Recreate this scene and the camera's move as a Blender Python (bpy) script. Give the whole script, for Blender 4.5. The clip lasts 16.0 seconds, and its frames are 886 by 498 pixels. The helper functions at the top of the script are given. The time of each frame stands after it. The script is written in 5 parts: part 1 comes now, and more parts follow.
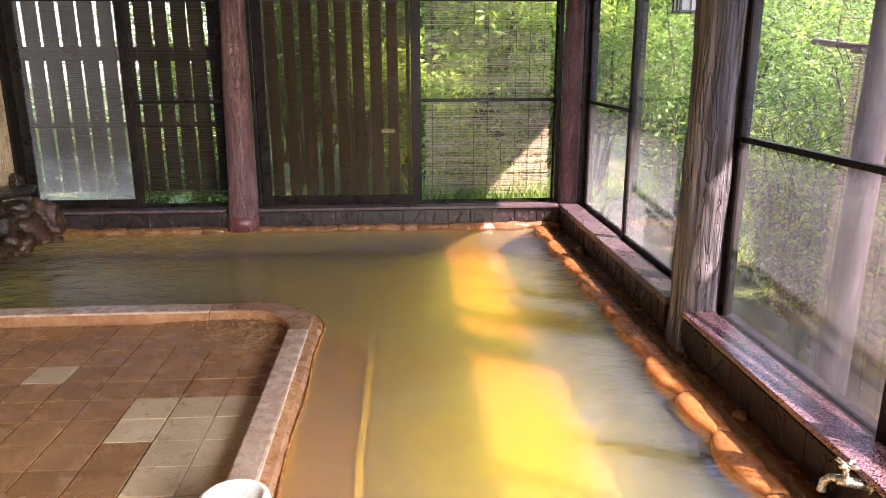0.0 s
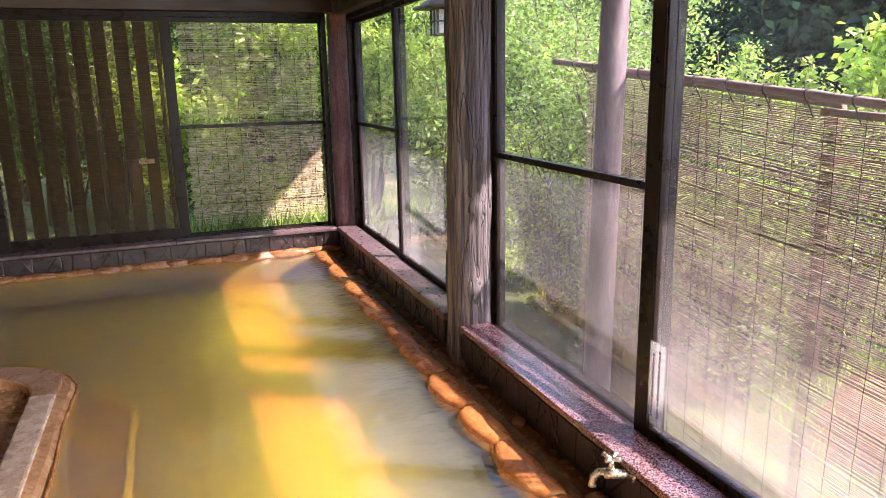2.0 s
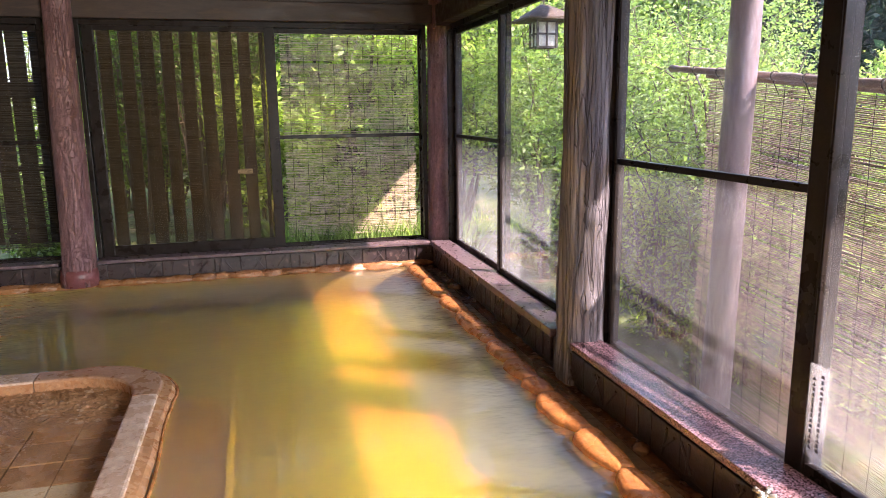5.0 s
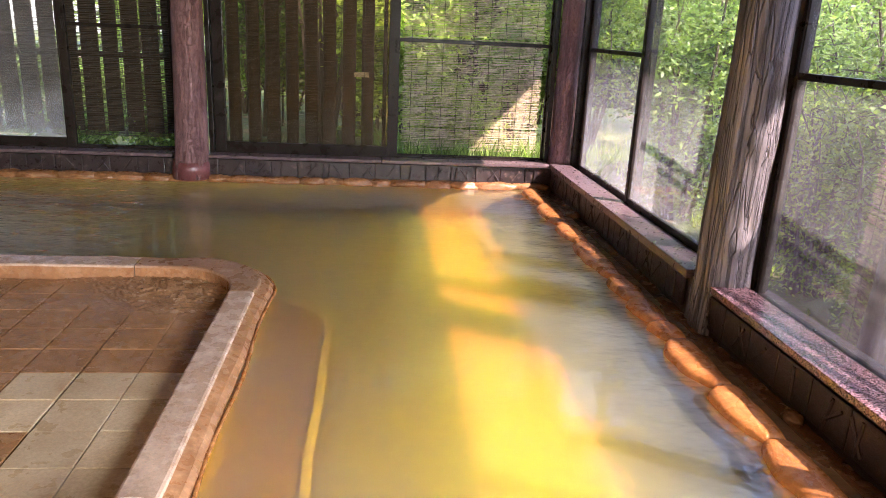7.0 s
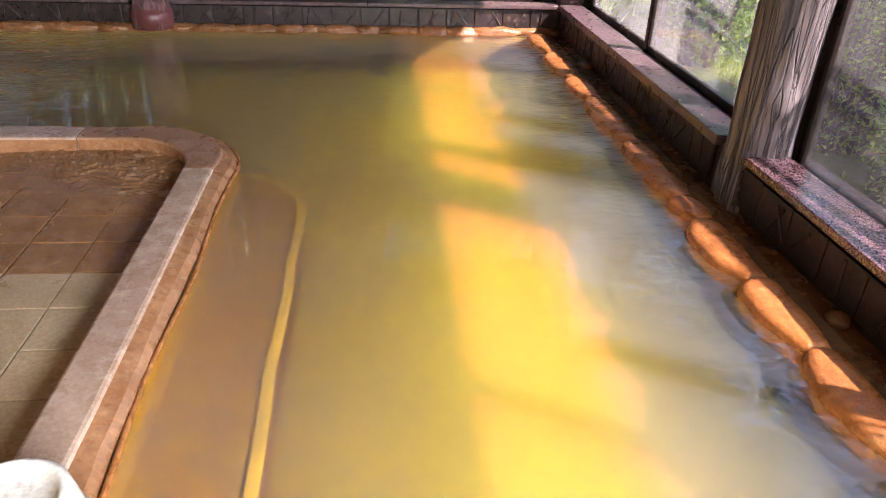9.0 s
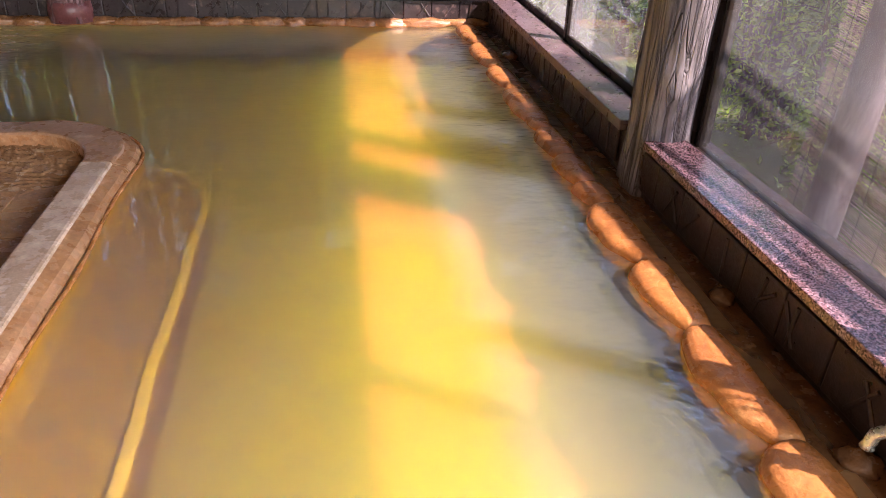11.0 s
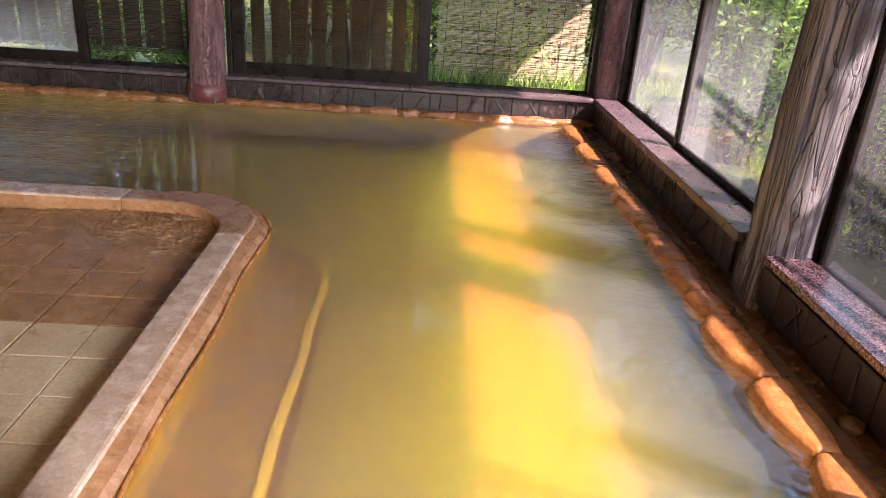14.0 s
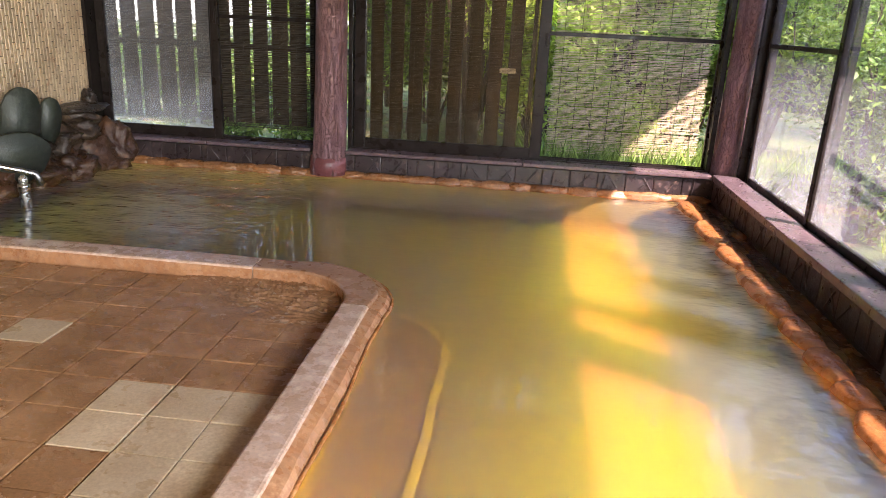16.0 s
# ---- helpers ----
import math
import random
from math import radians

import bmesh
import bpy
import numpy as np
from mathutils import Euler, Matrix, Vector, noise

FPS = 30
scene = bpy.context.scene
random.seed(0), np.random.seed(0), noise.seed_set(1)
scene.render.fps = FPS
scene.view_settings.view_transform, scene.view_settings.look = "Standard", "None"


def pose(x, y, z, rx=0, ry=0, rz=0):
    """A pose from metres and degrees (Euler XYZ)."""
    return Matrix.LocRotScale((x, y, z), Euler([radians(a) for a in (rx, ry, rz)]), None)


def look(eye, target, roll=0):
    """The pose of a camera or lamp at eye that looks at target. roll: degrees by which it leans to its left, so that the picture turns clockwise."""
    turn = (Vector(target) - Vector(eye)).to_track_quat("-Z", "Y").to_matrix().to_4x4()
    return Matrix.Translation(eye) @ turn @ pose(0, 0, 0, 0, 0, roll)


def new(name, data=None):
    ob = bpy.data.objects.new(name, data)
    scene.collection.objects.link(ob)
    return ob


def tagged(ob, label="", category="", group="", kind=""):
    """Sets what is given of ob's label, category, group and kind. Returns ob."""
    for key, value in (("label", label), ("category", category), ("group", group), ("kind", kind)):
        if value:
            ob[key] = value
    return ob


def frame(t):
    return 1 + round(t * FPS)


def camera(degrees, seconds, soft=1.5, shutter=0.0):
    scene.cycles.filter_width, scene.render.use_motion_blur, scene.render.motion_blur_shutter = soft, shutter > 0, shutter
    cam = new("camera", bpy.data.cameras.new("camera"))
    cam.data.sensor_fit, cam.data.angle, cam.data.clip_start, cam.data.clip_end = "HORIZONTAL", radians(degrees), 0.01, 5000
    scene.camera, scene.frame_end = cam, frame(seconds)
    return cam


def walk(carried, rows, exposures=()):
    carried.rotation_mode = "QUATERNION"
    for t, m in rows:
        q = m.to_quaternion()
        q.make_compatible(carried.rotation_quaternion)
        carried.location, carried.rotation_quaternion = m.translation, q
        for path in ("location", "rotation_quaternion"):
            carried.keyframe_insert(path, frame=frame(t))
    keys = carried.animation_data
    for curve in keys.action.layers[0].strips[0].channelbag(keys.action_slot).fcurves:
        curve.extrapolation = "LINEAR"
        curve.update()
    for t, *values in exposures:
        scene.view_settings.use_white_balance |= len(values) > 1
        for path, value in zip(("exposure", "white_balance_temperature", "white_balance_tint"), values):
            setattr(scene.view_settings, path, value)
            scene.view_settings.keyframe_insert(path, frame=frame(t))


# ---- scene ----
EXPOSURE = 2.88
cam = camera(63.5, 16.0, soft=0.8)
PATH = [
    (0, (0.03, -0.033, 1.449), (0.146, 1.898, 0.941), -0.2),
    (0.5, (0.036, -0.01, 1.452), (0.223, 1.915, 0.943), -0.4),
    (1, (0.059, 0.01, 1.451), (0.383, 1.919, 0.95), -0.8),
    (1.5, (0.115, 0.048, 1.449), (0.625, 1.921, 0.966), -1.2),
    (2, (0.147, 0.058, 1.452), (0.827, 1.882, 0.993), -1.1),
    (2.5, (0.145, 0.075, 1.448), (0.917, 1.865, 1.002), -1.1),
    (3, (0.152, 0.112, 1.425), (0.914, 1.908, 0.981), -1.5),
    (3.5, (0.141, 0.149, 1.409), (0.821, 1.979, 0.973), -2.0),
    (4, (0.116, 0.175, 1.412), (0.7, 2.044, 1.006), -2.7),
    (4.2, (0.103, 0.175, 1.408), (0.655, 2.056, 1.016), -2.7),
    (6.3, (-0.039, 0.503, 1.215), (0.333, 2.413, 0.752), 2.9),
    (6.5, (-0.037, 0.52, 1.208), (0.291, 2.43, 0.714), 2.9),
    (7, (0.026, 0.615, 1.181), (0.228, 2.519, 0.602), 2.8),
    (7.5, (0.148, 0.733, 1.169), (0.226, 2.615, 0.497), 2.4),
    (8, (0.21, 0.812, 1.162), (0.235, 2.654, 0.384), 2.2),
    (8.5, (0.201, 0.909, 1.126), (0.27, 2.704, 0.246), 1.8),
    (9, (0.134, 1.045, 1.131), (0.32, 2.783, 0.16), 2.1),
    (9.5, (0.204, 1.1, 1.118), (0.448, 2.797, 0.09), 2.0),
    (10, (0.356, 1.075, 1.111), (0.557, 2.771, 0.07), 1.3),
    (12.3, (0.282, 0.98, 1.136), (0.686, 2.734, 0.265), 3.6),
    (12.5, (0.264, 0.981, 1.143), (0.647, 2.742, 0.276), 4.1),
    (13, (0.237, 0.986, 1.141), (0.529, 2.777, 0.301), 4.5),
    (13.5, (0.211, 0.988, 1.146), (0.398, 2.806, 0.333), 4.5),
    (14, (0.195, 0.99, 1.149), (0.276, 2.832, 0.374), 4.2),
    (14.5, (0.166, 0.989, 1.158), (0.159, 2.849, 0.421), 3.8),
    (15, (0.14, 0.993, 1.161), (0.053, 2.866, 0.467), 3.5),
    (15.5, (0.1, 0.999, 1.159), (-0.05, 2.885, 0.51), 3.3),
    (16, (0.08, 0.998, 1.163), (-0.113, 2.894, 0.555), 2.9),
]
walk(cam, [(t, look(eye, target, roll)) for t, eye, target, roll in PATH], exposures=[(t, EXPOSURE + more, 5980, 29) for t, more in ((0.0, 0.18), (3.0, -0.06), (4.0, 0.02), (6.5, 0.18), (7.5, 0.16), (8.5, 0.03), (10.0, -0.08), (12.5, -0.01), (14.0, 0.07), (16.0, 0.28))])

# ---- world, sun ----
SUN_WAY = Vector((0.913, -0.55, 1.0)).normalized()      # towards the sun
world = bpy.data.worlds.new("sky")
scene.world = world
world.use_nodes = True
wn = world.node_tree.nodes
sky = wn.new("ShaderNodeTexSky")
sky.sky_type, sky.sun_disc = "NISHITA", False
sky.sun_elevation = math.asin(SUN_WAY.z)
sky.sun_rotation = math.atan2(SUN_WAY.x, SUN_WAY.y)
world.node_tree.links.new(sky.outputs[0], wn["Background"].inputs[0])
wn["Background"].inputs[1].default_value = 0.15
sun_data = bpy.data.lights.new("sun", "SUN")
sun_data.energy, sun_data.angle, sun_data.color = 2.65, radians(0.8), (1.0, 0.85, 0.68)
sun = new("sun", sun_data)
sun.matrix_world = look(SUN_WAY * 30, (0, 0, 0))


def opening_light(name, eye, target, width, height, watts):
    """Sky light that comes in by a window behind the camera."""
    d = bpy.data.lights.new(name, "AREA")
    d.shape, d.size, d.size_y, d.energy, d.color = "RECTANGLE", width, height, watts, (0.92, 1.0, 0.80)
    ob = new(name, d)
    ob.matrix_world = look(eye, target)
    return ob


opening_light("window_light_east", (1.60, -1.2, 1.30), (0.0, -1.2, 1.30), 3.5, 1.15, 112)

# ---- materials ----
def material(name, rough=0.6, metal=0.0, spec=0.5):
    m = bpy.data.materials.new(name)
    m.use_nodes = True
    b = m.node_tree.nodes["Principled BSDF"]
    b.inputs["Roughness"].default_value, b.inputs["Metallic"].default_value = rough, metal
    b.inputs["Specular IOR Level"].default_value = spec
    return m, m.node_tree.nodes, m.node_tree.links, b


def coords(n, l, scale=(1, 1, 1)):
    c, mp = n.new("ShaderNodeTexCoord"), n.new("ShaderNodeMapping")
    g = n.new("ShaderNodeNewGeometry")
    l.new(g.outputs["Position"], mp.inputs[0])
    mp.inputs["Scale"].default_value = scale
    return mp.outputs[0]


def noise_node(n, l, vec, scale, detail=5, rough=0.6):
    t = n.new("ShaderNodeTexNoise")
    t.inputs["Scale"].default_value, t.inputs["Detail"].default_value = scale, detail
    t.inputs["Roughness"].default_value = rough
    l.new(vec, t.inputs["Vector"])
    return t.outputs["Fac"]


def ramp(n, l, fac, stops):
    r = n.new("ShaderNodeValToRGB")
    e = r.color_ramp.elements
    while len(e) < len(stops):
        e.new(0.5)
    for k, (p, c) in zip(e, stops):
        k.position, k.color = p, (*c, 1)
    l.new(fac, r.inputs[0])
    return r.outputs[0]


def mix(n, l, fac, a, b, mode="MIX"):
    m = n.new("ShaderNodeMix")
    m.data_type, m.blend_type = "RGBA", mode
    for sock, v in ((m.inputs[0], fac), (m.inputs[6], a), (m.inputs[7], b)):
        if isinstance(v, (int, float)):
            sock.default_value = v
        elif isinstance(v, tuple):
            sock.default_value = (*v, 1)
        else:
            l.new(v, sock)
    return m.outputs[2]


def bump(n, l, height, b, strength=0.4, dist=0.01):
    k = n.new("ShaderNodeBump")
    k.inputs["Strength"].default_value, k.inputs["Distance"].default_value = strength, dist
    l.new(height, k.inputs["Height"])
    l.new(k.outputs[0], b.inputs["Normal"])


def random_tint(n, l, col, amount, island=False):
    """Lighter or darker from piece to piece."""
    if island:
        o = n.new("ShaderNodeNewGeometry").outputs["Random Per Island"]
    else:
        o = n.new("ShaderNodeObjectInfo").outputs["Random"]
    r = ramp(n, l, o, [(0, (1 - amount,) * 3), (1, (1 + amount,) * 3)])
    return mix(n, l, 1.0, col, r, "MULTIPLY")


def stained(name, dark, light, accent, rough=0.6, scale=(1, 1, 1), big=3, fine=60, bumps=0.4, dist=0.006, spec=0.5, tint=0.0, accent_from=0.58, island=False, metal=0.0):
    """A surface with broad stains, fine grain and relief."""
    m, n, l, b = material(name, rough, metal, spec)
    v = coords(n, l, scale)
    f1, f2, f3 = noise_node(n, l, v, big), noise_node(n, l, v, fine, 6, 0.7), noise_node(n, l, v, big * 2.7, 4)
    col = ramp(n, l, f1, [(0.3, dark), (0.7, light)])
    col = mix(n, l, ramp(n, l, f3, [(accent_from, (0, 0, 0)), (accent_from + 0.15, (1, 1, 1))]), col, accent)
    col = mix(n, l, 0.55, col, ramp(n, l, f2, [(0.3, (0.45,) * 3), (0.7, (1.35,) * 3)]), "MULTIPLY")
    if tint:
        col = random_tint(n, l, col, tint, island)
    l.new(col, b.inputs["Base Color"])
    l.new(ramp(n, l, f3, [(0.3, (max(rough - 0.15, 0.04),) * 3), (0.7, (min(rough + 0.15, 1),) * 3)]), b.inputs["Roughness"])
    bump(n, l, f2, b, bumps, dist)
    return m


MAT_FLOOR = stained("worn_floor_tile", (0.19, 0.088, 0.034), (0.29, 0.148, 0.064), (0.40, 0.24, 0.125), 0.25, big=3.2, fine=70, bumps=0.6, dist=0.005, tint=0.12, accent_from=0.60)
MAT_FLOOR_PALE = stained("pale_floor_tile", (0.34, 0.235, 0.135), (0.44, 0.335, 0.215), (0.28, 0.15, 0.07), 0.36, big=5, fine=90, bumps=0.35, dist=0.003, tint=0.08, accent_from=0.62)
MAT_GROUT = stained("dark_grout", (0.05, 0.025, 0.012), (0.09, 0.046, 0.022), (0.05, 0.025, 0.012), 0.6)
MAT_CRUST = stained("ripple_crust", (0.20, 0.10, 0.044), (0.31, 0.17, 0.085), (0.42, 0.27, 0.16), 0.20, big=6, fine=70, bumps=0.5, dist=0.004)
MAT_RIM = stained("stained_concrete_rim", (0.24, 0.115, 0.055), (0.36, 0.21, 0.13), (0.48, 0.34, 0.25), 0.34, big=4, fine=80, bumps=0.3, dist=0.003)
MAT_RIM_PALE = stained("pale_concrete_rim", (0.36, 0.23, 0.16), (0.52, 0.38, 0.29), (0.64, 0.52, 0.43), 0.27, big=5, fine=80, bumps=0.35, dist=0.003)
MAT_RIM_SIDE = stained("orange_rim_side", (0.26, 0.115, 0.05), (0.38, 0.19, 0.09), (0.46, 0.26, 0.14), 0.28, big=6, fine=50, bumps=0.15, dist=0.003)
MAT_STONE = stained("orange_scaled_stone", (0.27, 0.095, 0.026), (0.42, 0.165, 0.048), (0.52, 0.25, 0.09), 0.30, big=5, fine=40, bumps=0.6, dist=0.008, tint=0.12)
# Darker copy of MAT_STONE: the shade along the back wall is in its colour.
MAT_LIP = stained("shaded_scaled_stone", (0.20, 0.085, 0.030), (0.36, 0.165, 0.065), (0.50, 0.27, 0.12), 0.32, big=5, fine=40, bumps=0.6, dist=0.008, tint=0.15)
MAT_LEDGE = stained("wet_brown_ledge", (0.09, 0.040, 0.016), (0.18, 0.082, 0.034), (0.26, 0.13, 0.055), 0.22, big=5, fine=30, bumps=0.6, dist=0.01)
def basin_material():
    """Ochre mud: a firm skin that shows the sun's patches and a soft body that carries light on."""
    m, n, l, b = material("ochre_basin", 0.9, 0.0, 0.0)
    f = noise_node(n, l, coords(n, l), 1.6, 4)
    f2 = noise_node(n, l, coords(n, l), 13, 4)
    col = ramp(n, l, f, [(0.3, (0.36, 0.016, 0.0006)), (0.7, (0.43, 0.024, 0.0008))])
    l.new(mix(n, l, 0.5, col, ramp(n, l, f2, [(0.3, (0.8,) * 3), (0.7, (1.15,) * 3)]), "MULTIPLY"), b.inputs["Base Color"])
    ss, mx = n.new("ShaderNodeSubsurfaceScattering"), n.new("ShaderNodeMixShader")
    ss.inputs["Color"].default_value = (0.80, 0.66, 0.024, 1)
    ss.inputs["Radius"].default_value = (1.0, 0.9, 0.15)
    ss.inputs["Scale"].default_value = 5.0
    mx.inputs[0].default_value = 0.67
    l.new(b.outputs[0], mx.inputs[1])
    l.new(ss.outputs[0], mx.inputs[2])
    l.new(mx.outputs[0], n["Material Output"].inputs[0])
    return m


MAT_BASIN = basin_material()
MAT_POOLSIDE = stained("olive_pool_side", (0.22, 0.16, 0.04), (0.30, 0.21, 0.05), (0.26, 0.17, 0.04), 0.9, big=2, fine=20, bumps=0.2, dist=0.004, spec=0.0)
MAT_BENCH = stained("brown_bench", (0.25, 0.115, 0.004), (0.285, 0.132, 0.005), (0.32, 0.15, 0.006), 0.9, big=2, fine=20, bumps=0.15, dist=0.004, spec=0.0)
MAT_BENCH_EDGE = stained("pale_bench_edge", (0.50, 0.28, 0.018), (0.57, 0.32, 0.022), (0.55, 0.31, 0.02), 0.9, big=3, fine=24, bumps=0.15, dist=0.004, spec=0.0)
# Paler stone coloured near-black: the back wall's shade is put into the base colour.
MAT_PLATE = stained("shaded_carved_stone", (0.016, 0.011, 0.012), (0.045, 0.029, 0.029), (0.13, 0.085, 0.075), 0.36, big=7, fine=70, bumps=0.5, dist=0.004, tint=0.15)
MAT_PLATE_BROWN = stained("brown_carved_stone", (0.020, 0.010, 0.007), (0.045, 0.022, 0.014), (0.085, 0.045, 0.028), 0.42, big=7, fine=50, bumps=0.6, dist=0.006, tint=0.15)
MAT_CAP = stained("mauve_stone_cap", (0.075, 0.050, 0.054), (0.15, 0.10, 0.108), (0.24, 0.165, 0.17), 0.35, big=9, fine=120, bumps=0.2, dist=0.002)
def bark_skin(name, dark, light, crack, scale, stretch, rough=0.6, depth=0.012, width=0.03, fibres=0.3, warping=0.06):
    """Old log skin: plates parted by dark cracks."""
    m, n, l, b = material(name, rough)
    v = coords(n, l, (1, 1, stretch))
    warp = n.new("ShaderNodeMix")
    warp.data_type = "VECTOR"
    warp.inputs[0].default_value = warping
    wob = n.new("ShaderNodeTexNoise")
    wob.inputs["Scale"].default_value = 14
    l.new(v, wob.inputs["Vector"])
    l.new(v, warp.inputs[4])
    l.new(wob.outputs["Color"], warp.inputs[5])
    t = n.new("ShaderNodeTexVoronoi")
    t.feature = "DISTANCE_TO_EDGE"
    t.inputs["Scale"].default_value = scale
    l.new(warp.outputs[1], t.inputs["Vector"])
    f1, f2 = noise_node(n, l, v, 7), noise_node(n, l, v, 70, 6, 0.7)
    col = ramp(n, l, f1, [(0.3, dark), (0.7, light)])
    col = mix(n, l, 0.6, col, ramp(n, l, f2, [(0.3, (0.45,) * 3), (0.7, (1.4,) * 3)]), "MULTIPLY")
    open_crack = ramp(n, l, t.outputs["Distance"], [(0.0, (1, 1, 1)), (width, (0, 0, 0))])
    fibre = ramp(n, l, noise_node(n, l, coords(n, l, (1, 1, 0.05)), 38, 7, 0.65), [(0.36, (1, 1, 1)), (0.47, (0, 0, 0))])
    col = mix(n, l, open_crack, col, crack)
    col = mix(n, l, mix(n, l, 1.0, fibre, (fibres,) * 3, "MULTIPLY"), col, crack)
    l.new(col, b.inputs["Base Color"])
    h = n.new("ShaderNodeMath")
    h.operation = "MULTIPLY_ADD"
    l.new(f2, h.inputs[0])
    h.inputs[1].default_value = 0.3
    l.new(mix(n, l, 1.0, ramp(n, l, t.outputs["Distance"], [(0.0, (0, 0, 0)), (0.08, (1, 1, 1))]), mix(n, l, fibres, (1, 1, 1), ramp(n, l, fibre, [(0.0, (1, 1, 1)), (1.0, (0, 0, 0))])), "MULTIPLY"), h.inputs[2])
    bump(n, l, h.outputs[0], b, 1.0, depth)
    return m


MAT_LOG = bark_skin("mauve_painted_log", (0.13, 0.050, 0.050), (0.29, 0.155, 0.15), (0.085, 0.036, 0.036), 26, 0.42, width=0.010, fibres=0.55, warping=0.24)
MAT_LOG_GREY = bark_skin("weathered_log", (0.045, 0.036, 0.037), (0.34, 0.305, 0.32), (0.008, 0.006, 0.005), 40, 0.05, 0.65, 0.012, width=0.02, fibres=0.6)
MAT_LOG_SMOOTH = stained("smooth_mauve_log", (0.15, 0.105, 0.11), (0.25, 0.19, 0.20), (0.30, 0.23, 0.24), 0.5, scale=(1, 1, 0.2), big=9, fine=50, bumps=0.3, dist=0.004)
MAT_BEAM = stained("dark_wood_beam", (0.028, 0.014, 0.009), (0.052, 0.028, 0.018), (0.07, 0.04, 0.026), 0.5, scale=(0.2, 1, 1), big=6, fine=60, bumps=0.3, dist=0.002)
MAT_CEILING = stained("ceiling_board", (0.13, 0.075, 0.042), (0.19, 0.115, 0.065), (0.22, 0.14, 0.085), 0.6, scale=(1, 0.2, 1), big=5, fine=40, bumps=0.2, dist=0.002)
MAT_BRONZE = stained("bronze_aluminium", (0.013, 0.009, 0.008), (0.021, 0.015, 0.012), (0.034, 0.026, 0.022), 0.34, big=4, fine=90, bumps=0.08, dist=0.001, spec=0.16)
MAT_PLASTER = stained("plaster", (0.42, 0.35, 0.27), (0.50, 0.43, 0.34), (0.46, 0.38, 0.30), 0.8, big=2, fine=60, bumps=0.2, dist=0.002)
MAT_BAMBOO_TILE = stained("cream_strip_tile", (0.40, 0.28, 0.165), (0.52, 0.38, 0.235), (0.36, 0.21, 0.115), 0.4, big=4, fine=60, bumps=0.2, dist=0.002, tint=0.16)
MAT_BAMBOO_TILE_REST = stained("cream_strip_tile_rest", (0.40, 0.28, 0.165), (0.52, 0.38, 0.235), (0.36, 0.21, 0.115), 0.4, big=4, fine=60, bumps=0.2, dist=0.002, tint=0.16, island=True)
MAT_SLAT = stained("weathered_fence_board", (0.030, 0.017, 0.006), (0.052, 0.029, 0.011), (0.075, 0.044, 0.018), 0.85, scale=(1, 1, 0.15), big=7, fine=60, bumps=0.4, dist=0.003, tint=0.15)
MAT_REED = stained("tan_reed", (0.58, 0.44, 0.28), (0.72, 0.57, 0.39), (0.50, 0.36, 0.23), 0.6, big=5, fine=60, bumps=0.2, dist=0.001, tint=0.25, island=True)
MAT_REED_GREY = stained("grey_reed", (0.21, 0.145, 0.105), (0.33, 0.24, 0.18), (0.16, 0.105, 0.075), 0.6, big=5, fine=60, bumps=0.2, dist=0.001, tint=0.3, island=True)
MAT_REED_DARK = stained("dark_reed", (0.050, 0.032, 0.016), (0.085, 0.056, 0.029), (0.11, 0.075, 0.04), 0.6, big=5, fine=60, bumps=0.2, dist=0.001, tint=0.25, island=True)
MAT_STRING = stained("dark_string", (0.05, 0.04, 0.03), (0.08, 0.06, 0.05), (0.06, 0.05, 0.04), 0.8)
MAT_POLE = stained("bamboo_pole", (0.24, 0.17, 0.13), (0.36, 0.27, 0.21), (0.28, 0.20, 0.16), 0.45, scale=(1, 0.3, 1), big=6, fine=50)
MAT_ROCK = stained("brown_wet_rock", (0.018, 0.012, 0.008), (0.050, 0.030, 0.017), (0.22, 0.14, 0.08), 0.32, big=5, fine=35, bumps=0.8, dist=0.012, tint=0.3)
MAT_ROCK_ORANGE = stained("rust_wet_rock", (0.030, 0.014, 0.007), (0.085, 0.036, 0.014), (0.20, 0.10, 0.045), 0.3, big=5, fine=35, bumps=0.8, dist=0.012, tint=0.2)
MAT_SLAB = stained("grey_green_slab", (0.022, 0.027, 0.020), (0.045, 0.052, 0.038), (0.07, 0.075, 0.055), 0.5, big=5, fine=50, bumps=0.5, dist=0.006)
MAT_STEEL = stained("dull_steel", (0.45, 0.44, 0.42), (0.60, 0.59, 0.57), (0.50, 0.42, 0.34), 0.3, big=14, fine=90, bumps=0.1, dist=0.001, metal=1.0)
MAT_CHROME = stained("limed_chrome", (0.55, 0.54, 0.50), (0.68, 0.67, 0.63), (0.70, 0.66, 0.56), 0.28, big=30, fine=160, bumps=0.2, dist=0.001, metal=0.85)
MAT_BOWL = stained("white_plastic", (0.66, 0.62, 0.56), (0.76, 0.73, 0.68), (0.62, 0.52, 0.42), 0.35, big=9, fine=60, bumps=0.06, dist=0.001, accent_from=0.68)
MAT_INK = stained("faded_ink", (0.08, 0.08, 0.10), (0.12, 0.12, 0.14), (0.10, 0.10, 0.12), 0.5)
MAT_LANTERN = stained("lantern_paper", (0.62, 0.58, 0.48), (0.70, 0.66, 0.56), (0.66, 0.60, 0.50), 0.7)
MAT_BARK = stained("bark", (0.07, 0.05, 0.035), (0.14, 0.10, 0.07), (0.18, 0.14, 0.10), 0.8, scale=(1, 1, 0.3), big=8, fine=50, bumps=0.7, dist=0.01)
MAT_GROUND = stained("grass_and_soil", (0.09, 0.13, 0.03), (0.18, 0.22, 0.055), (0.42, 0.26, 0.16), 0.9, accent_from=0.55, big=0.7, fine=30, bumps=0.8, dist=0.03)
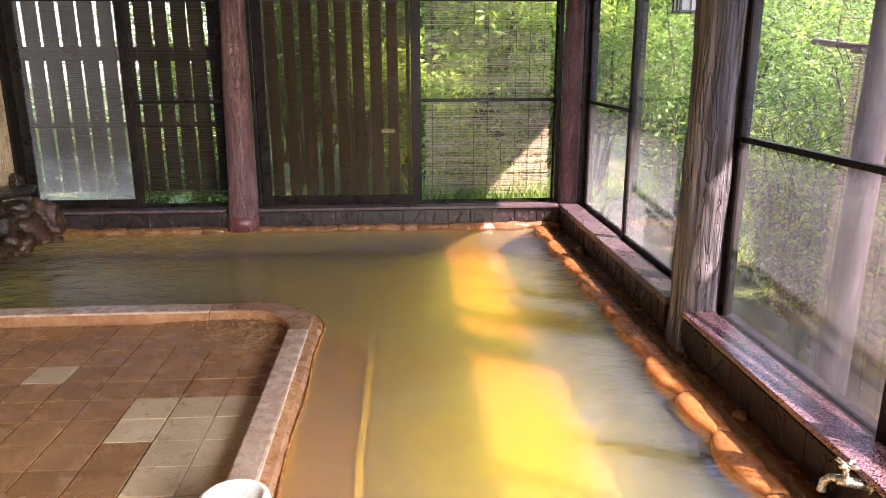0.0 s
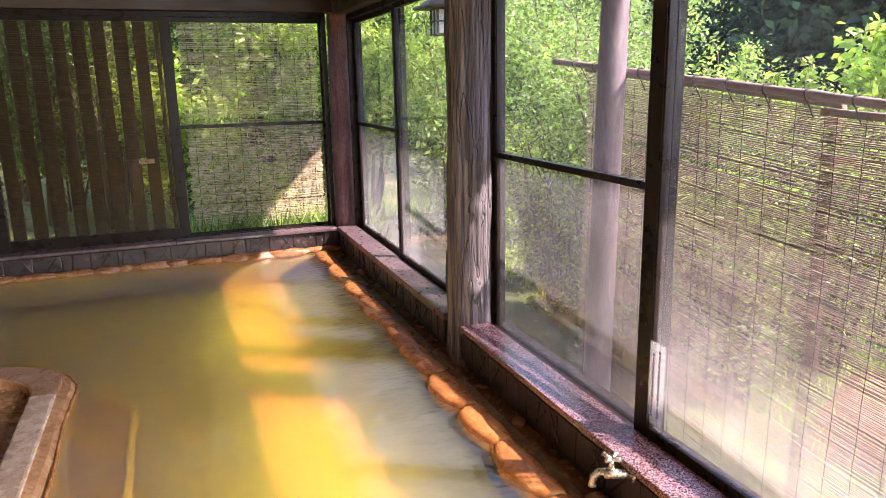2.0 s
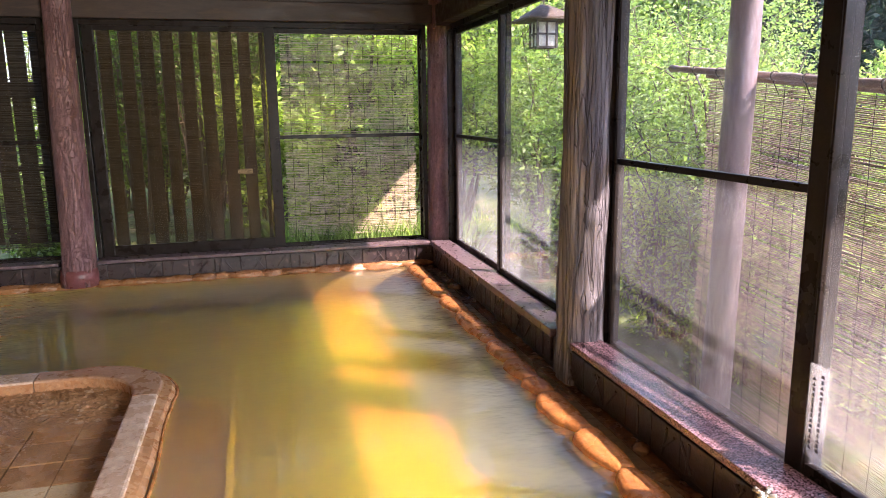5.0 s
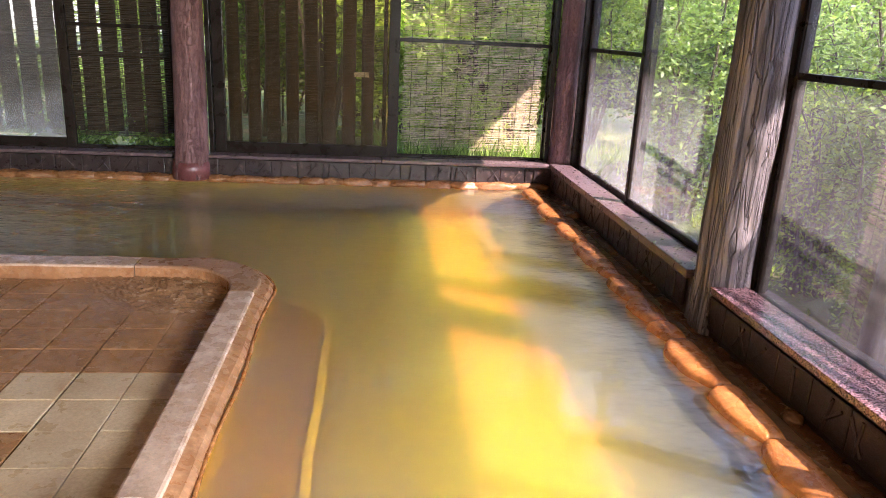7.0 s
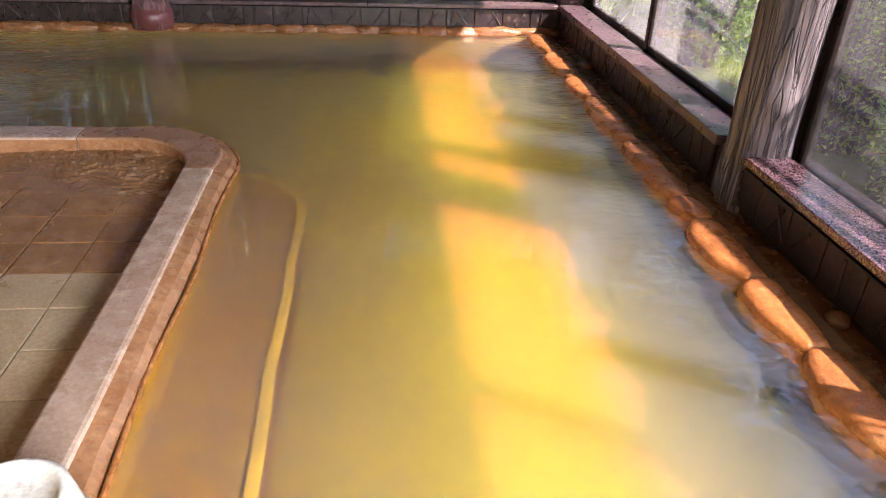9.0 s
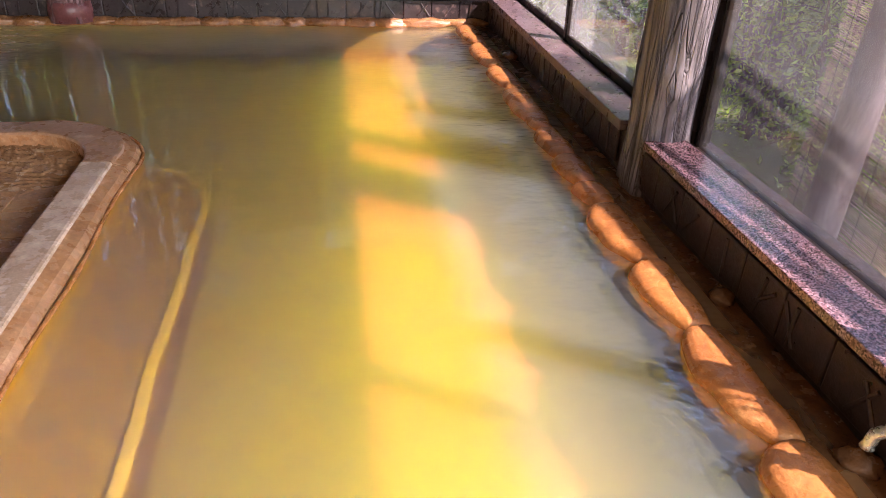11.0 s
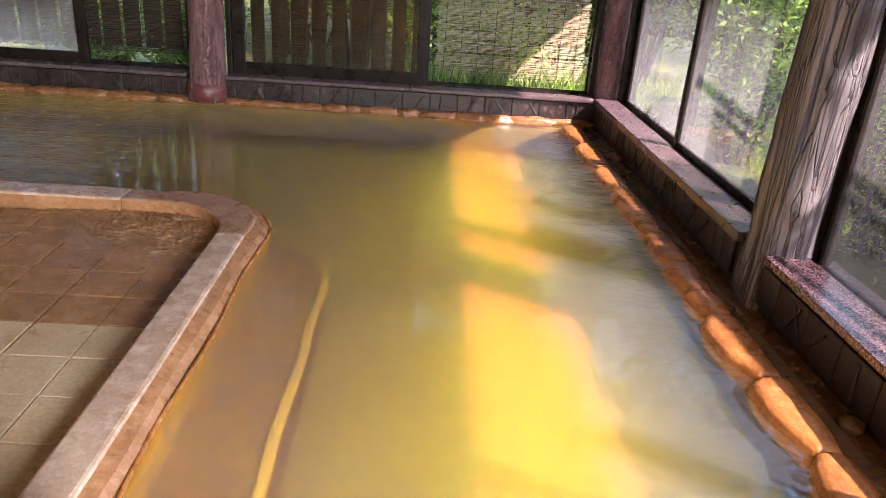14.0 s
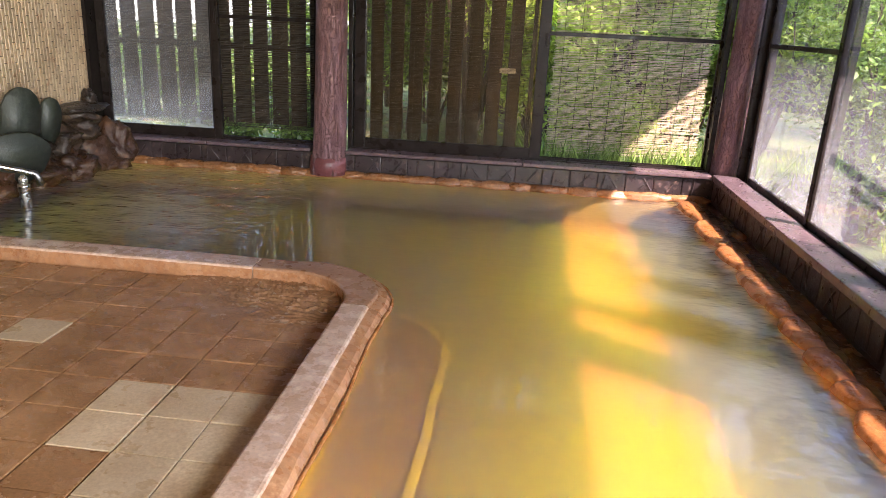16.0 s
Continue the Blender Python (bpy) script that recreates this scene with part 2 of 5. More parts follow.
MAT_SOIL = stained("bare_orange_soil", (0.20, 0.10, 0.055), (0.32, 0.175, 0.10), (0.40, 0.25, 0.16), 0.9, big=2, fine=40, bumps=0.7, dist=0.02)
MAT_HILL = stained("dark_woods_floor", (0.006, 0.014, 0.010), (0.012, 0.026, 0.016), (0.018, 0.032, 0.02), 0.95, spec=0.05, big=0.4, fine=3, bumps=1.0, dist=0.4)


def granite():
    m, n, l, b = material("red_granite", 0.22)
    v = coords(n, l)
    t = n.new("ShaderNodeTexVoronoi")
    t.inputs["Scale"].default_value = 230
    l.new(v, t.inputs["Vector"])
    f = noise_node(n, l, v, 90, 4, 0.7)
    col = ramp(n, l, t.outputs["Color"], [(0.2, (0.03, 0.020, 0.024)), (0.5, (0.17, 0.090, 0.10)), (0.85, (0.36, 0.24, 0.265))])
    col = mix(n, l, 0.5, col, ramp(n, l, f, [(0.35, (0.35, 0.3, 0.3)), (0.65, (1.3, 1.2, 1.2))]), "MULTIPLY")
    l.new(col, b.inputs["Base Color"])
    bump(n, l, f, b, 0.1, 0.001)
    return m


MAT_GRANITE = granite()


def leaf_material(name, dark, light, rough=0.45, spec=0.5):
    m, n, l, b = material(name, rough, 0.0, spec)
    g = n.new("ShaderNodeNewGeometry")
    col = ramp(n, l, g.outputs["Random Per Island"], [(0.0, dark), (0.75, light), (1.0, tuple(min(1, c * 1.5) for c in light))])
    f = noise_node(n, l, coords(n, l), 1.3, 3)
    col = mix(n, l, 0.6, col, ramp(n, l, f, [(0.35, (0.55,) * 3), (0.65, (1.3,) * 3)]), "MULTIPLY")
    l.new(col, b.inputs["Base Color"])
    tr, mx = n.new("ShaderNodeBsdfTranslucent"), n.new("ShaderNodeMixShader")
    l.new(mix(n, l, 1.0, col, (1.25, 1.4, 0.7), "MULTIPLY"), tr.inputs[0])
    mx.inputs[0].default_value = 0.52
    l.new(b.outputs[0], mx.inputs[1])
    l.new(tr.outputs[0], mx.inputs[2])
    l.new(mx.outputs[0], n["Material Output"].inputs[0])
    return m


MAT_LEAF = leaf_material("fresh_leaf", (0.09, 0.14, 0.03), (0.31, 0.42, 0.12))
MAT_LEAF_DEEP = leaf_material("deep_leaf", (0.05, 0.10, 0.02), (0.12, 0.20, 0.035))
MAT_LEAF_YELLOW = leaf_material("yellow_leaf", (0.16, 0.24, 0.035), (0.40, 0.50, 0.10))
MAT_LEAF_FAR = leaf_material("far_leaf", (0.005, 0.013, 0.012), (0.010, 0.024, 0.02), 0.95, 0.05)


def gloss_share(n, l, least, power=5.0):
    """How much a smooth surface mirrors: little when faced, all when grazed."""
    w = n.new("ShaderNodeLayerWeight")
    w.inputs["Blend"].default_value = 0.5
    p, k = n.new("ShaderNodeMath"), n.new("ShaderNodeMath")
    p.operation, k.operation = "POWER", "MULTIPLY_ADD"
    l.new(w.outputs["Facing"], p.inputs[0])
    p.inputs[1].default_value = power
    l.new(p.outputs[0], k.inputs[0])
    k.inputs[1].default_value, k.inputs[2].default_value = 1 - least, least
    return k.outputs[0], w


def glass(name, haze, tint=(1, 1, 1), fog_low=None, scatter=(0.85, 0.86, 0.88)):
    """Thin clear pane with a film of dried spray and mist on it."""
    m, n, l, b = material(name)
    n.remove(b)
    tr, df, tl, gl = (n.new("ShaderNodeBsdf" + k) for k in ("Transparent", "Diffuse", "Translucent", "Glossy"))
    tr.inputs[0].default_value = (*tint, 1)
    for k in (df, tl):
        k.inputs[0].default_value = (*scatter, 1)
    gl.inputs["Roughness"].default_value = 0.02
    film, a, z = (n.new("ShaderNodeMixShader") for _ in range(3))
    film.inputs[0].default_value = 0.5
    l.new(df.outputs[0], film.inputs[1])
    l.new(tl.outputs[0], film.inputs[2])
    v = coords(n, l)
    f = noise_node(n, l, v, 3, 6, 0.65)
    amount = ramp(n, l, f, [(0.25, (haze * 0.6,) * 3), (0.75, (haze * 1.4,) * 3)])
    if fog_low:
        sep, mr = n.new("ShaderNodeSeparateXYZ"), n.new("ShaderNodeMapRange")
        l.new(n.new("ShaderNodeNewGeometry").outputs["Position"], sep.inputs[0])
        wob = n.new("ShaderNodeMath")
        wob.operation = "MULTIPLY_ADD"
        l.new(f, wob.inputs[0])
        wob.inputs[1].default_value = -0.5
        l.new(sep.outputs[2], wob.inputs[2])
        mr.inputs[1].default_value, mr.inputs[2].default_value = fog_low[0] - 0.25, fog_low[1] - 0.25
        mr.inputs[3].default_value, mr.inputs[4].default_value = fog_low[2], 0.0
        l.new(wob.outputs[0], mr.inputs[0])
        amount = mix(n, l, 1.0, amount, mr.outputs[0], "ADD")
    l.new(amount, a.inputs[0])
    l.new(tr.outputs[0], a.inputs[1])
    l.new(film.outputs[0], a.inputs[2])
    l.new(gloss_share(n, l, 0.02)[0], z.inputs[0])
    l.new(a.outputs[0], z.inputs[1])
    l.new(gl.outputs[0], z.inputs[2])
    l.new(z.outputs[0], n["Material Output"].inputs[0])
    return m


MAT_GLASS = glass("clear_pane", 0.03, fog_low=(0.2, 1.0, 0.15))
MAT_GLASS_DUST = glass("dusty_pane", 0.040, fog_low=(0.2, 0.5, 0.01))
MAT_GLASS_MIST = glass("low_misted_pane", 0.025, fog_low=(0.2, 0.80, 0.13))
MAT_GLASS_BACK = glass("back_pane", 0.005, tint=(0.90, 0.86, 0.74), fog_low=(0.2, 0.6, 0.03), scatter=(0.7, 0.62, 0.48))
MAT_PAPER = glass("notice_film", 0.13, scatter=(0.9, 0.9, 0.92))
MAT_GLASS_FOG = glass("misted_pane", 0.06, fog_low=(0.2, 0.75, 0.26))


def screen_mesh():
    """Fine dark insect gauze."""
    m, n, l, b = material("insect_gauze", 0.7)
    b.inputs["Base Color"].default_value = (0.05, 0.05, 0.045, 1)
    tr, mx = n.new("ShaderNodeBsdfTransparent"), n.new("ShaderNodeMixShader")
    f = noise_node(n, l, coords(n, l), 8, 4)
    l.new(ramp(n, l, f, [(0.2, (0.025,) * 3), (0.8, (0.045,) * 3)]), mx.inputs[0])
    l.new(tr.outputs[0], mx.inputs[1])
    l.new(b.outputs[0], mx.inputs[2])
    l.new(mx.outputs[0], n["Material Output"].inputs[0])
    return m


MAT_SCREEN = screen_mesh()


def water_material():
    """Cloudy olive spring water: clear part, suspended silt, and the gloss of its surface."""
    m, n, l, b = material("cloudy_water")
    n.remove(b)
    tr, df, gl = (n.new("ShaderNodeBsdf" + k) for k in ("Refraction", "Diffuse", "Glossy"))
    tr.inputs["Color"].default_value = (0.98, 0.96, 0.87, 1)
    tr.inputs["Roughness"].default_value, tr.inputs["IOR"].default_value = 0.38, 1.07
    v = coords(n, l)
    silt = noise_node(n, l, v, 1.4, 4)
    l.new(ramp(n, l, silt, [(0.3, (0.50, 0.56, 0.58)), (0.7, (0.60, 0.66, 0.68))]), df.inputs[0])
    gl.inputs["Roughness"].default_value = 0.008
    a, z = n.new("ShaderNodeMixShader"), n.new("ShaderNodeMixShader")
    a.inputs[0].default_value = 0.022
    l.new(tr.outputs[0], a.inputs[1])
    l.new(df.outputs[0], a.inputs[2])
    share, weight = gloss_share(n, l, 0.03, 4.5)
    k = n.new("ShaderNodeBump")
    w1 = noise_node(n, l, coords(n, l, (1, 1.4, 1)), 6, 2, 0.4)
    w2 = noise_node(n, l, coords(n, l, (1, 1.6, 1)), 20, 1, 0.4)
    h = n.new("ShaderNodeMath")
    h.operation = "MULTIPLY_ADD"
    l.new(w2, h.inputs[0])
    h.inputs[1].default_value = 0.22
    l.new(w1, h.inputs[2])
    # livelier ripples towards the spout and the overflow edge
    sep, off, far, mr = n.new("ShaderNodeSeparateXYZ"), n.new("ShaderNodeMath"), n.new("ShaderNodeMath"), n.new("ShaderNodeMapRange")
    l.new(v, sep.inputs[0])
    off.operation, far.operation = "ADD", "ABSOLUTE"
    l.new(sep.outputs[0], off.inputs[0])
    off.inputs[1].default_value = 0.2
    l.new(off.outputs[0], far.inputs[0])
    l.new(far.outputs[0], mr.inputs[0])
    mr.inputs[1].default_value, mr.inputs[2].default_value, mr.inputs[3].default_value, mr.inputs[4].default_value = 1.0, 1.4, 0.12, 1.7
    l.new(mr.outputs[0], k.inputs["Strength"])
    k.inputs["Distance"].default_value = 0.016
    l.new(h.outputs[0], k.inputs["Height"])
    l.new(k.outputs[0], gl.inputs["Normal"])
    l.new(k.outputs[0], weight.inputs["Normal"])
    l.new(share, z.inputs[0])
    l.new(a.outputs[0], z.inputs[1])
    l.new(gl.outputs[0], z.inputs[2])
    l.new(z.outputs[0], n["Material Output"].inputs[0])
    return m


MAT_WATER = water_material()


def silt_material(name, colour, share):
    """Fine silt hanging in the water at one depth."""
    m, n, l, b = material(name)
    n.remove(b)
    tr, df, a = n.new("ShaderNodeBsdfTransparent"), n.new("ShaderNodeBsdfDiffuse"), n.new("ShaderNodeMixShader")
    tr.inputs[0].default_value = (0.985, 0.975, 0.93, 1)
    df.inputs[0].default_value = (*colour, 1)
    up = n.new("ShaderNodeCombineXYZ")
    up.inputs[2].default_value = 1.0
    l.new(up.outputs[0], df.inputs["Normal"])
    f = noise_node(n, l, coords(n, l), 1.6, 4)
    l.new(ramp(n, l, f, [(0.3, (share * 0.75,) * 3), (0.7, (share * 1.25,) * 3)]), a.inputs[0])
    l.new(tr.outputs[0], a.inputs[1])
    l.new(df.outputs[0], a.inputs[2])
    l.new(a.outputs[0], n["Material Output"].inputs[0])
    return m


# ---- building helpers ----
OFF = {}


def thing(name, base, label="", category="", group="", kind=""):
    ob = new(name)
    ob.location = base
    ob.empty_display_size = 0.1
    OFF[ob] = Vector(base)
    return tagged(ob, label, category, group, kind)


def link(name, bm, mat, parent=None, label="", smooth=False):
    """Links a bmesh, given in world metres, as one mesh, under its parent if there is one."""
    off = OFF[parent] if parent else Vector((0, 0, 0))
    if parent:
        bmesh.ops.translate(bm, verts=bm.verts, vec=-off)
    me = bpy.data.meshes.new(name)
    bm.to_mesh(me)
    bm.free()
    me.materials.append(mat)
    if smooth:
        me.polygons.foreach_set("use_smooth", [True] * len(me.polygons))
    ob = new(name, me)
    ob.parent = parent
    OFF[ob] = off
    return tagged(ob, label)


part = link


def structure(name, bm, mat, label, smooth=False):
    return tagged(link(name, bm, mat, None, label, smooth), kind="structure", category=name.split("_")[0])


def piece(name, mesh, parent, place, turn=0.0):
    ob = new(name, mesh)
    ob.parent = parent
    ob.location = Vector(place) - OFF[parent]
    ob.rotation_euler[2] = turn
    return ob


def box(bm, x0, x1, y0, y1, z0, z1, bevel=0.0):
    r = bmesh.ops.create_cube(bm, size=1)
    m = Matrix.Translation(((x0 + x1) / 2, (y0 + y1) / 2, (z0 + z1) / 2)) @ Matrix.Diagonal((abs(x1 - x0), abs(y1 - y0), abs(z1 - z0), 1))
    bmesh.ops.transform(bm, matrix=m, verts=r["verts"])
    if bevel:
        es = list({e for v in r["verts"] for e in v.link_edges})
        bmesh.ops.bevel(bm, geom=es, offset=bevel, segments=2, affect="EDGES", profile=0.6)
    return bm


def boxed(*a, bevel=0.0):
    return box(bmesh.new(), *a, bevel=bevel)


def tube(bm, points, radii, sides=10, caps=True, lump=0.0, freq=6.0, seed=0.0):
    """A tapered tube through points, with an uneven skin if asked."""
    rings = []
    pts = [Vector(p) for p in points]
    for i, p in enumerate(pts):
        d = (pts[min(i + 1, len(pts) - 1)] - pts[max(i - 1, 0)]).normalized()
        u = d.cross(Vector((0.31, 0.9, 0.2))).normalized()
        w = d.cross(u)
        r = radii[i] if not isinstance(radii, (int, float)) else radii
        ring = []
        for k in range(sides):
            a = 2 * math.pi * k / sides
            q = u * math.cos(a) + w * math.sin(a)
            s = 1.0
            if lump:
                at = p + q * r
                s += lump * noise.noise(Vector((at.x * freq + seed, at.y * freq, at.z * freq * 0.35)))
            ring.append(bm.verts.new(p + q * r * s))
        rings.append(ring)
    for a, b in zip(rings, rings[1:]):
        for k in range(sides):
            bm.faces.new((a[k], a[(k + 1) % sides], b[(k + 1) % sides], b[k]))
    if caps:
        bm.faces.new(rings[0][::-1])
        bm.faces.new(rings[-1])
    return bm


def lump_stone(bm, c, size, turn=0.0, rough=0.25, seed=0.0, sub=3, freq=2.2, flat=1.0):
    r = bmesh.ops.create_icosphere(bm, subdivisions=sub, radius=1)
    rot = Matrix.Rotation(turn, 3, "Z")
    for v in r["verts"]:
        p = v.co.copy()
        k = 1 + rough * noise.noise(p * freq + Vector((seed, seed * 1.7, 3))) + rough * 0.4 * noise.noise(p * freq * 3 + Vector((seed, 1, seed)))
        p *= k
        p.z = math.copysign(abs(p.z) ** flat, p.z)
        v.co = rot @ Vector((p.x * size[0], p.y * size[1], p.z * size[2])) + Vector(c)
    return bm


def poly_mesh(name, verts, faces, mat, parent=None, label=""):
    me = bpy.data.meshes.new(name)
    off = np.array(OFF[parent]) if parent else np.zeros(3)
    verts = np.asarray(verts, float) - off
    faces = np.asarray(faces)
    me.vertices.add(len(verts))
    me.vertices.foreach_set("co", verts.ravel())
    k = faces.shape[1]
    me.loops.add(faces.size)
    me.loops.foreach_set("vertex_index", faces.ravel())
    me.polygons.add(len(faces))
    me.polygons.foreach_set("loop_start", np.arange(len(faces)) * k)
    me.update(calc_edges=True)
    me.materials.append(mat)
    ob = new(name, me)
    ob.parent = parent
    if parent:
        OFF[ob] = OFF[parent]
    return tagged(ob, label)


def leaves(rng, at, size, slim=0.45, droop=0.3):
    """Small folded leaves at the given places: two triangles each."""
    k = len(at)
    d = rng.normal(size=(k, 3))
    d[:, 2] = d[:, 2] * 0.6 - droop
    d /= np.linalg.norm(d, axis=1)[:, None]
    side = np.cross(d, rng.normal(size=(k, 3)))
    side /= np.linalg.norm(side, axis=1)[:, None] + 1e-9
    nor = np.cross(d, side)
    s = size * rng.uniform(0.6, 1.35, (k, 1))
    a = at
    b = at + d * s * 0.5 + side * s * slim * 0.5 + nor * s * 0.08
    c = at + d * s
    e = at + d * s * 0.5 - side * s * slim * 0.5 + nor * s * 0.08
    v = np.stack([a, b, c, e], 1).reshape(-1, 3)
    return v, np.arange(4 * k).reshape(-1, 4)


def bush(name, base, height, spread, count, leaf, mat, label, seed, stems=9, category="bush", slim=0.45, low=0.25, droop=0.3):
    """Stems that fan out from the ground, with leaves in sprays round their upper lengths."""
    rng = np.random.default_rng(seed)
    root = thing(name, base, label, category)
    bm = bmesh.new()
    places = []
    per = max(1, 2 * count // (stems * 14))
    for i in range(stems):
        a = 2 * math.pi * (i + rng.uniform(-0.3, 0.3)) / stems
        out = spread * rng.uniform(0.25, 1.0)
        top = Vector((base[0] + out * math.cos(a), base[1] + out * math.sin(a), base[2] + height * rng.uniform(0.7, 1.05)))
        b0 = Vector((base[0] + 0.1 * math.cos(a), base[1] + 0.1 * math.sin(a), base[2]))
        pts = [b0.lerp(top, t) + Vector((0, 0, 0.12 * height * math.sin(math.pi * t))) + Vector(rng.normal(size=3)) * 0.03 for t in (0, 0.3, 0.6, 0.85, 1)]
        tube(bm, pts, [0.011 * height, 0.008 * height, 0.005 * height, 0.003 * height, 0.0015 * height], 5, False)
        for _ in range(14):
            t = rng.uniform(low, 1.02)
            k = min(int(t * 4), 3)
            p = pts[k].lerp(pts[k + 1], t * 4 - k)
            q = p + Vector(rng.normal(size=3)) * spread * 0.28
            tube(bm, [p, p.lerp(q, 0.5) + Vector((0, 0, 0.02)), q], [0.0025 * height, 0.002 * height, 0.001 * height], 4, False)
            s = rng.uniform(0, 1, (per, 1))
            places.append(np.array(p) * (1 - s) + np.array(q) * s + rng.normal(size=(per, 3)) * spread * 0.10)
    tagged(part("stems", bm, MAT_BARK, root, "thin brown woody stems"), kind="stuff")
    at = np.concatenate(places)
    at[:, 2] = np.maximum(at[:, 2], base[2] + 0.03)
    v, f = leaves(rng, at, leaf * 0.95, slim, droop)
    poly_mesh("foliage", v, f, mat, root)
    return root

# ---- the ground and the shell ----
SILL, HEAD, CEIL, GROUND = 0.21, 2.0, 2.62, -0.55


def ground_sheet():
    bm = bmesh.new()
    xs = [-60, -25, -12, -6, -4, -2, 0, 1.9, 2.4, 3, 4, 5, 6, 8, 10, 13, 18, 26, 60]
    ys = [-60, -25, -12, -6, -3, 0, 2, 3, 4, 5, 6, 6.7, 7.5, 8.5, 10, 13, 18, 26, 60]
    grid = []
    for x in xs:
        row = []
        for y in ys:
            far = max(0.0, x - 2.4, y - 6.7)
            h = GROUND + 0.08 * noise.noise(Vector((x * 0.5, y * 0.5, 0))) + 0.02 * far
            if x < 1.8 and y < 6.5:
                h = -0.75
            elif y > 6.5 and x < 2:
                h = -0.05 + 0.05 * noise.noise(Vector((x, y, 4)))
            row.append(bm.verts.new((x, y, h)))
        grid.append(row)
    for i in range(len(xs) - 1):
        for j in range(len(ys) - 1):
            bm.faces.new((grid[i][j], grid[i + 1][j], grid[i + 1][j + 1], grid[i][j + 1]))
    return structure("ground", bm, MAT_GROUND, "rough grass and bare soil round the bathhouse", True)


ground_sheet()



def soil_bed():
    """A low spread of bare orange soil with a ragged outline."""
    bm = bmesh.new()
    rows = []
    for i in range(41):
        row = []
        for j in range(41):
            x, y = 2.75 + i * 0.085, 0.4 + j * 0.085
            d = math.hypot((x - 4.2) / 1.5, (y - 2.0) / 1.5) + 0.28 * noise.noise(Vector((x * 1.7, y * 1.7, 3)))
            row.append(bm.verts.new((x, y, GROUND + 0.12 - 0.50 * max(0.0, d - 0.50) + 0.012 * noise.noise(Vector((x * 9, y * 9, 1))))))
        rows.append(row)
    for a, b in zip(rows, rows[1:]):
        for j in range(40):
            bm.faces.new((a[j], b[j], b[j + 1], a[j + 1]))
    structure("soil", bm, MAT_SOIL, "bare orange soil beside the garden blind", True)


soil_bed()

# pool basin, with a bench along the near side
structure("pool_floor", boxed(-3.3, 1.45, -3.2, 6.3, -2.6, -0.335), MAT_BASIN, "ochre mud-coated bottom of the hot spring pool")
structure("pool_wall", boxed(-3.3, -0.66, 3.985, 4.08, -0.40, -0.02), MAT_BASIN, "ochre side of the pool below the rim")
structure("pool_wall_north", boxed(-3.3, 1.40, 6.17, 6.222, -0.40, -0.006), MAT_POOLSIDE, "ochre side of the pool under the garden wall")
structure("pool_wall_east", boxed(1.335, 1.47, -3.2, 6.168, -0.40, -0.03), MAT_POOLSIDE, "ochre side of the pool under the window wall")
structure("pool_wall_long", boxed(-0.62, -0.47, -3.2, 3.62, -0.40, -0.02), MAT_BENCH, "ochre side of the pool below the long rim")


def bench():
    """A sunken seat along the rim, its free corner rounded."""
    bm = bmesh.new()
    outline = [(-0.50, -3.1), (-0.14, -3.1), (-0.15, 3.2)]
    for k in range(0, 9):
        a = math.pi / 2 * k / 8
        outline.append((-0.45 + 0.30 * math.cos(a), 3.50 + 0.42 * math.sin(a)))
    outline.append((-0.60, 3.92))
    outline.append((-0.60, 3.6))
    up = [bm.verts.new((x, y, -0.13)) for x, y in outline]
    dn = [bm.verts.new((x, y, -0.345)) for x, y in outline]
    bm.faces.new(up)
    for i in range(len(up)):
        j = (i + 1) % len(up)
        bm.faces.new((up[j], up[i], dn[i], dn[j]))
    root = thing("pool_bench", (-0.3, 1.0, -0.34), "brown submerged stone bench along the pool rim", "bench", kind="structure")
    part("seat", bm, MAT_BENCH, root)
    edge = bmesh.new()
    line = [(-0.155, -3.0, -0.134)] + [(-0.155 + 0.006 * math.sin(y * 9), y, -0.134) for y in np.arange(-2.6, 3.3, 0.2)]
    line += [(x, y, -0.134) for x, y in outline[3:12]]
    tube(edge, line, 0.020, 8)
    for v in edge.verts:
        v.co.z = -0.129 + (v.co.z + 0.134) * 0.12
    part("nosing", edge, MAT_BENCH_EDGE, root, "pale worn front edge", True)


bench()


def water_sheet():
    """One still sheet from the rim to the stones."""
    bm = bmesh.new()
    pts = [(1.40, -3.1), (1.40, 6.25), (-3.28, 6.25), (-3.28, 4.05), (-0.92, 4.05)]
    for k in range(0, 7):
        a = math.pi / 2 * (1 - k / 6)
        pts.append((-0.905 + 0.395 * math.cos(a), 3.655 + 0.395 * math.sin(a)))
    pts.append((-0.51, -3.1))
    bm.faces.new([bm.verts.new((x, y, 0.0)) for x, y in pts])
    structure("water", bm, MAT_WATER, "cloudy olive-yellow hot spring water, gently rippled").visible_shadow = False


def silt_sheets():
    """Silt hanging in the water, thin near the surface and more ochre further down."""
    layers = ((-0.03, (0.40, 0.56, 0.92), 0.031), (-0.07, (0.42, 0.55, 0.82), 0.023), (-0.115, (0.50, 0.46, 0.36), 0.008), (-0.16, (0.55, 0.36, 0.08), 0.005), (-0.21, (0.60, 0.28, 0.03), 0.004), (-0.26, (0.62, 0.20, 0.012), 0.004))
    for z, colour, share in layers:
        bm = bmesh.new()
        for x0, x1, y0, y1 in ((-0.46, 1.36, -3.1, 6.17), (-3.28, -0.46, 4.06, 6.17)):
            bm.faces.new([bm.verts.new(p) for p in ((x0, y0, z), (x1, y0, z), (x1, y1, z), (x0, y1, z))])
        ob = structure("water_silt", bm, silt_material("hanging_silt", colour, share), "fine silt hanging in the spring water")
        ob.visible_shadow = False


water_sheet()
silt_sheets()


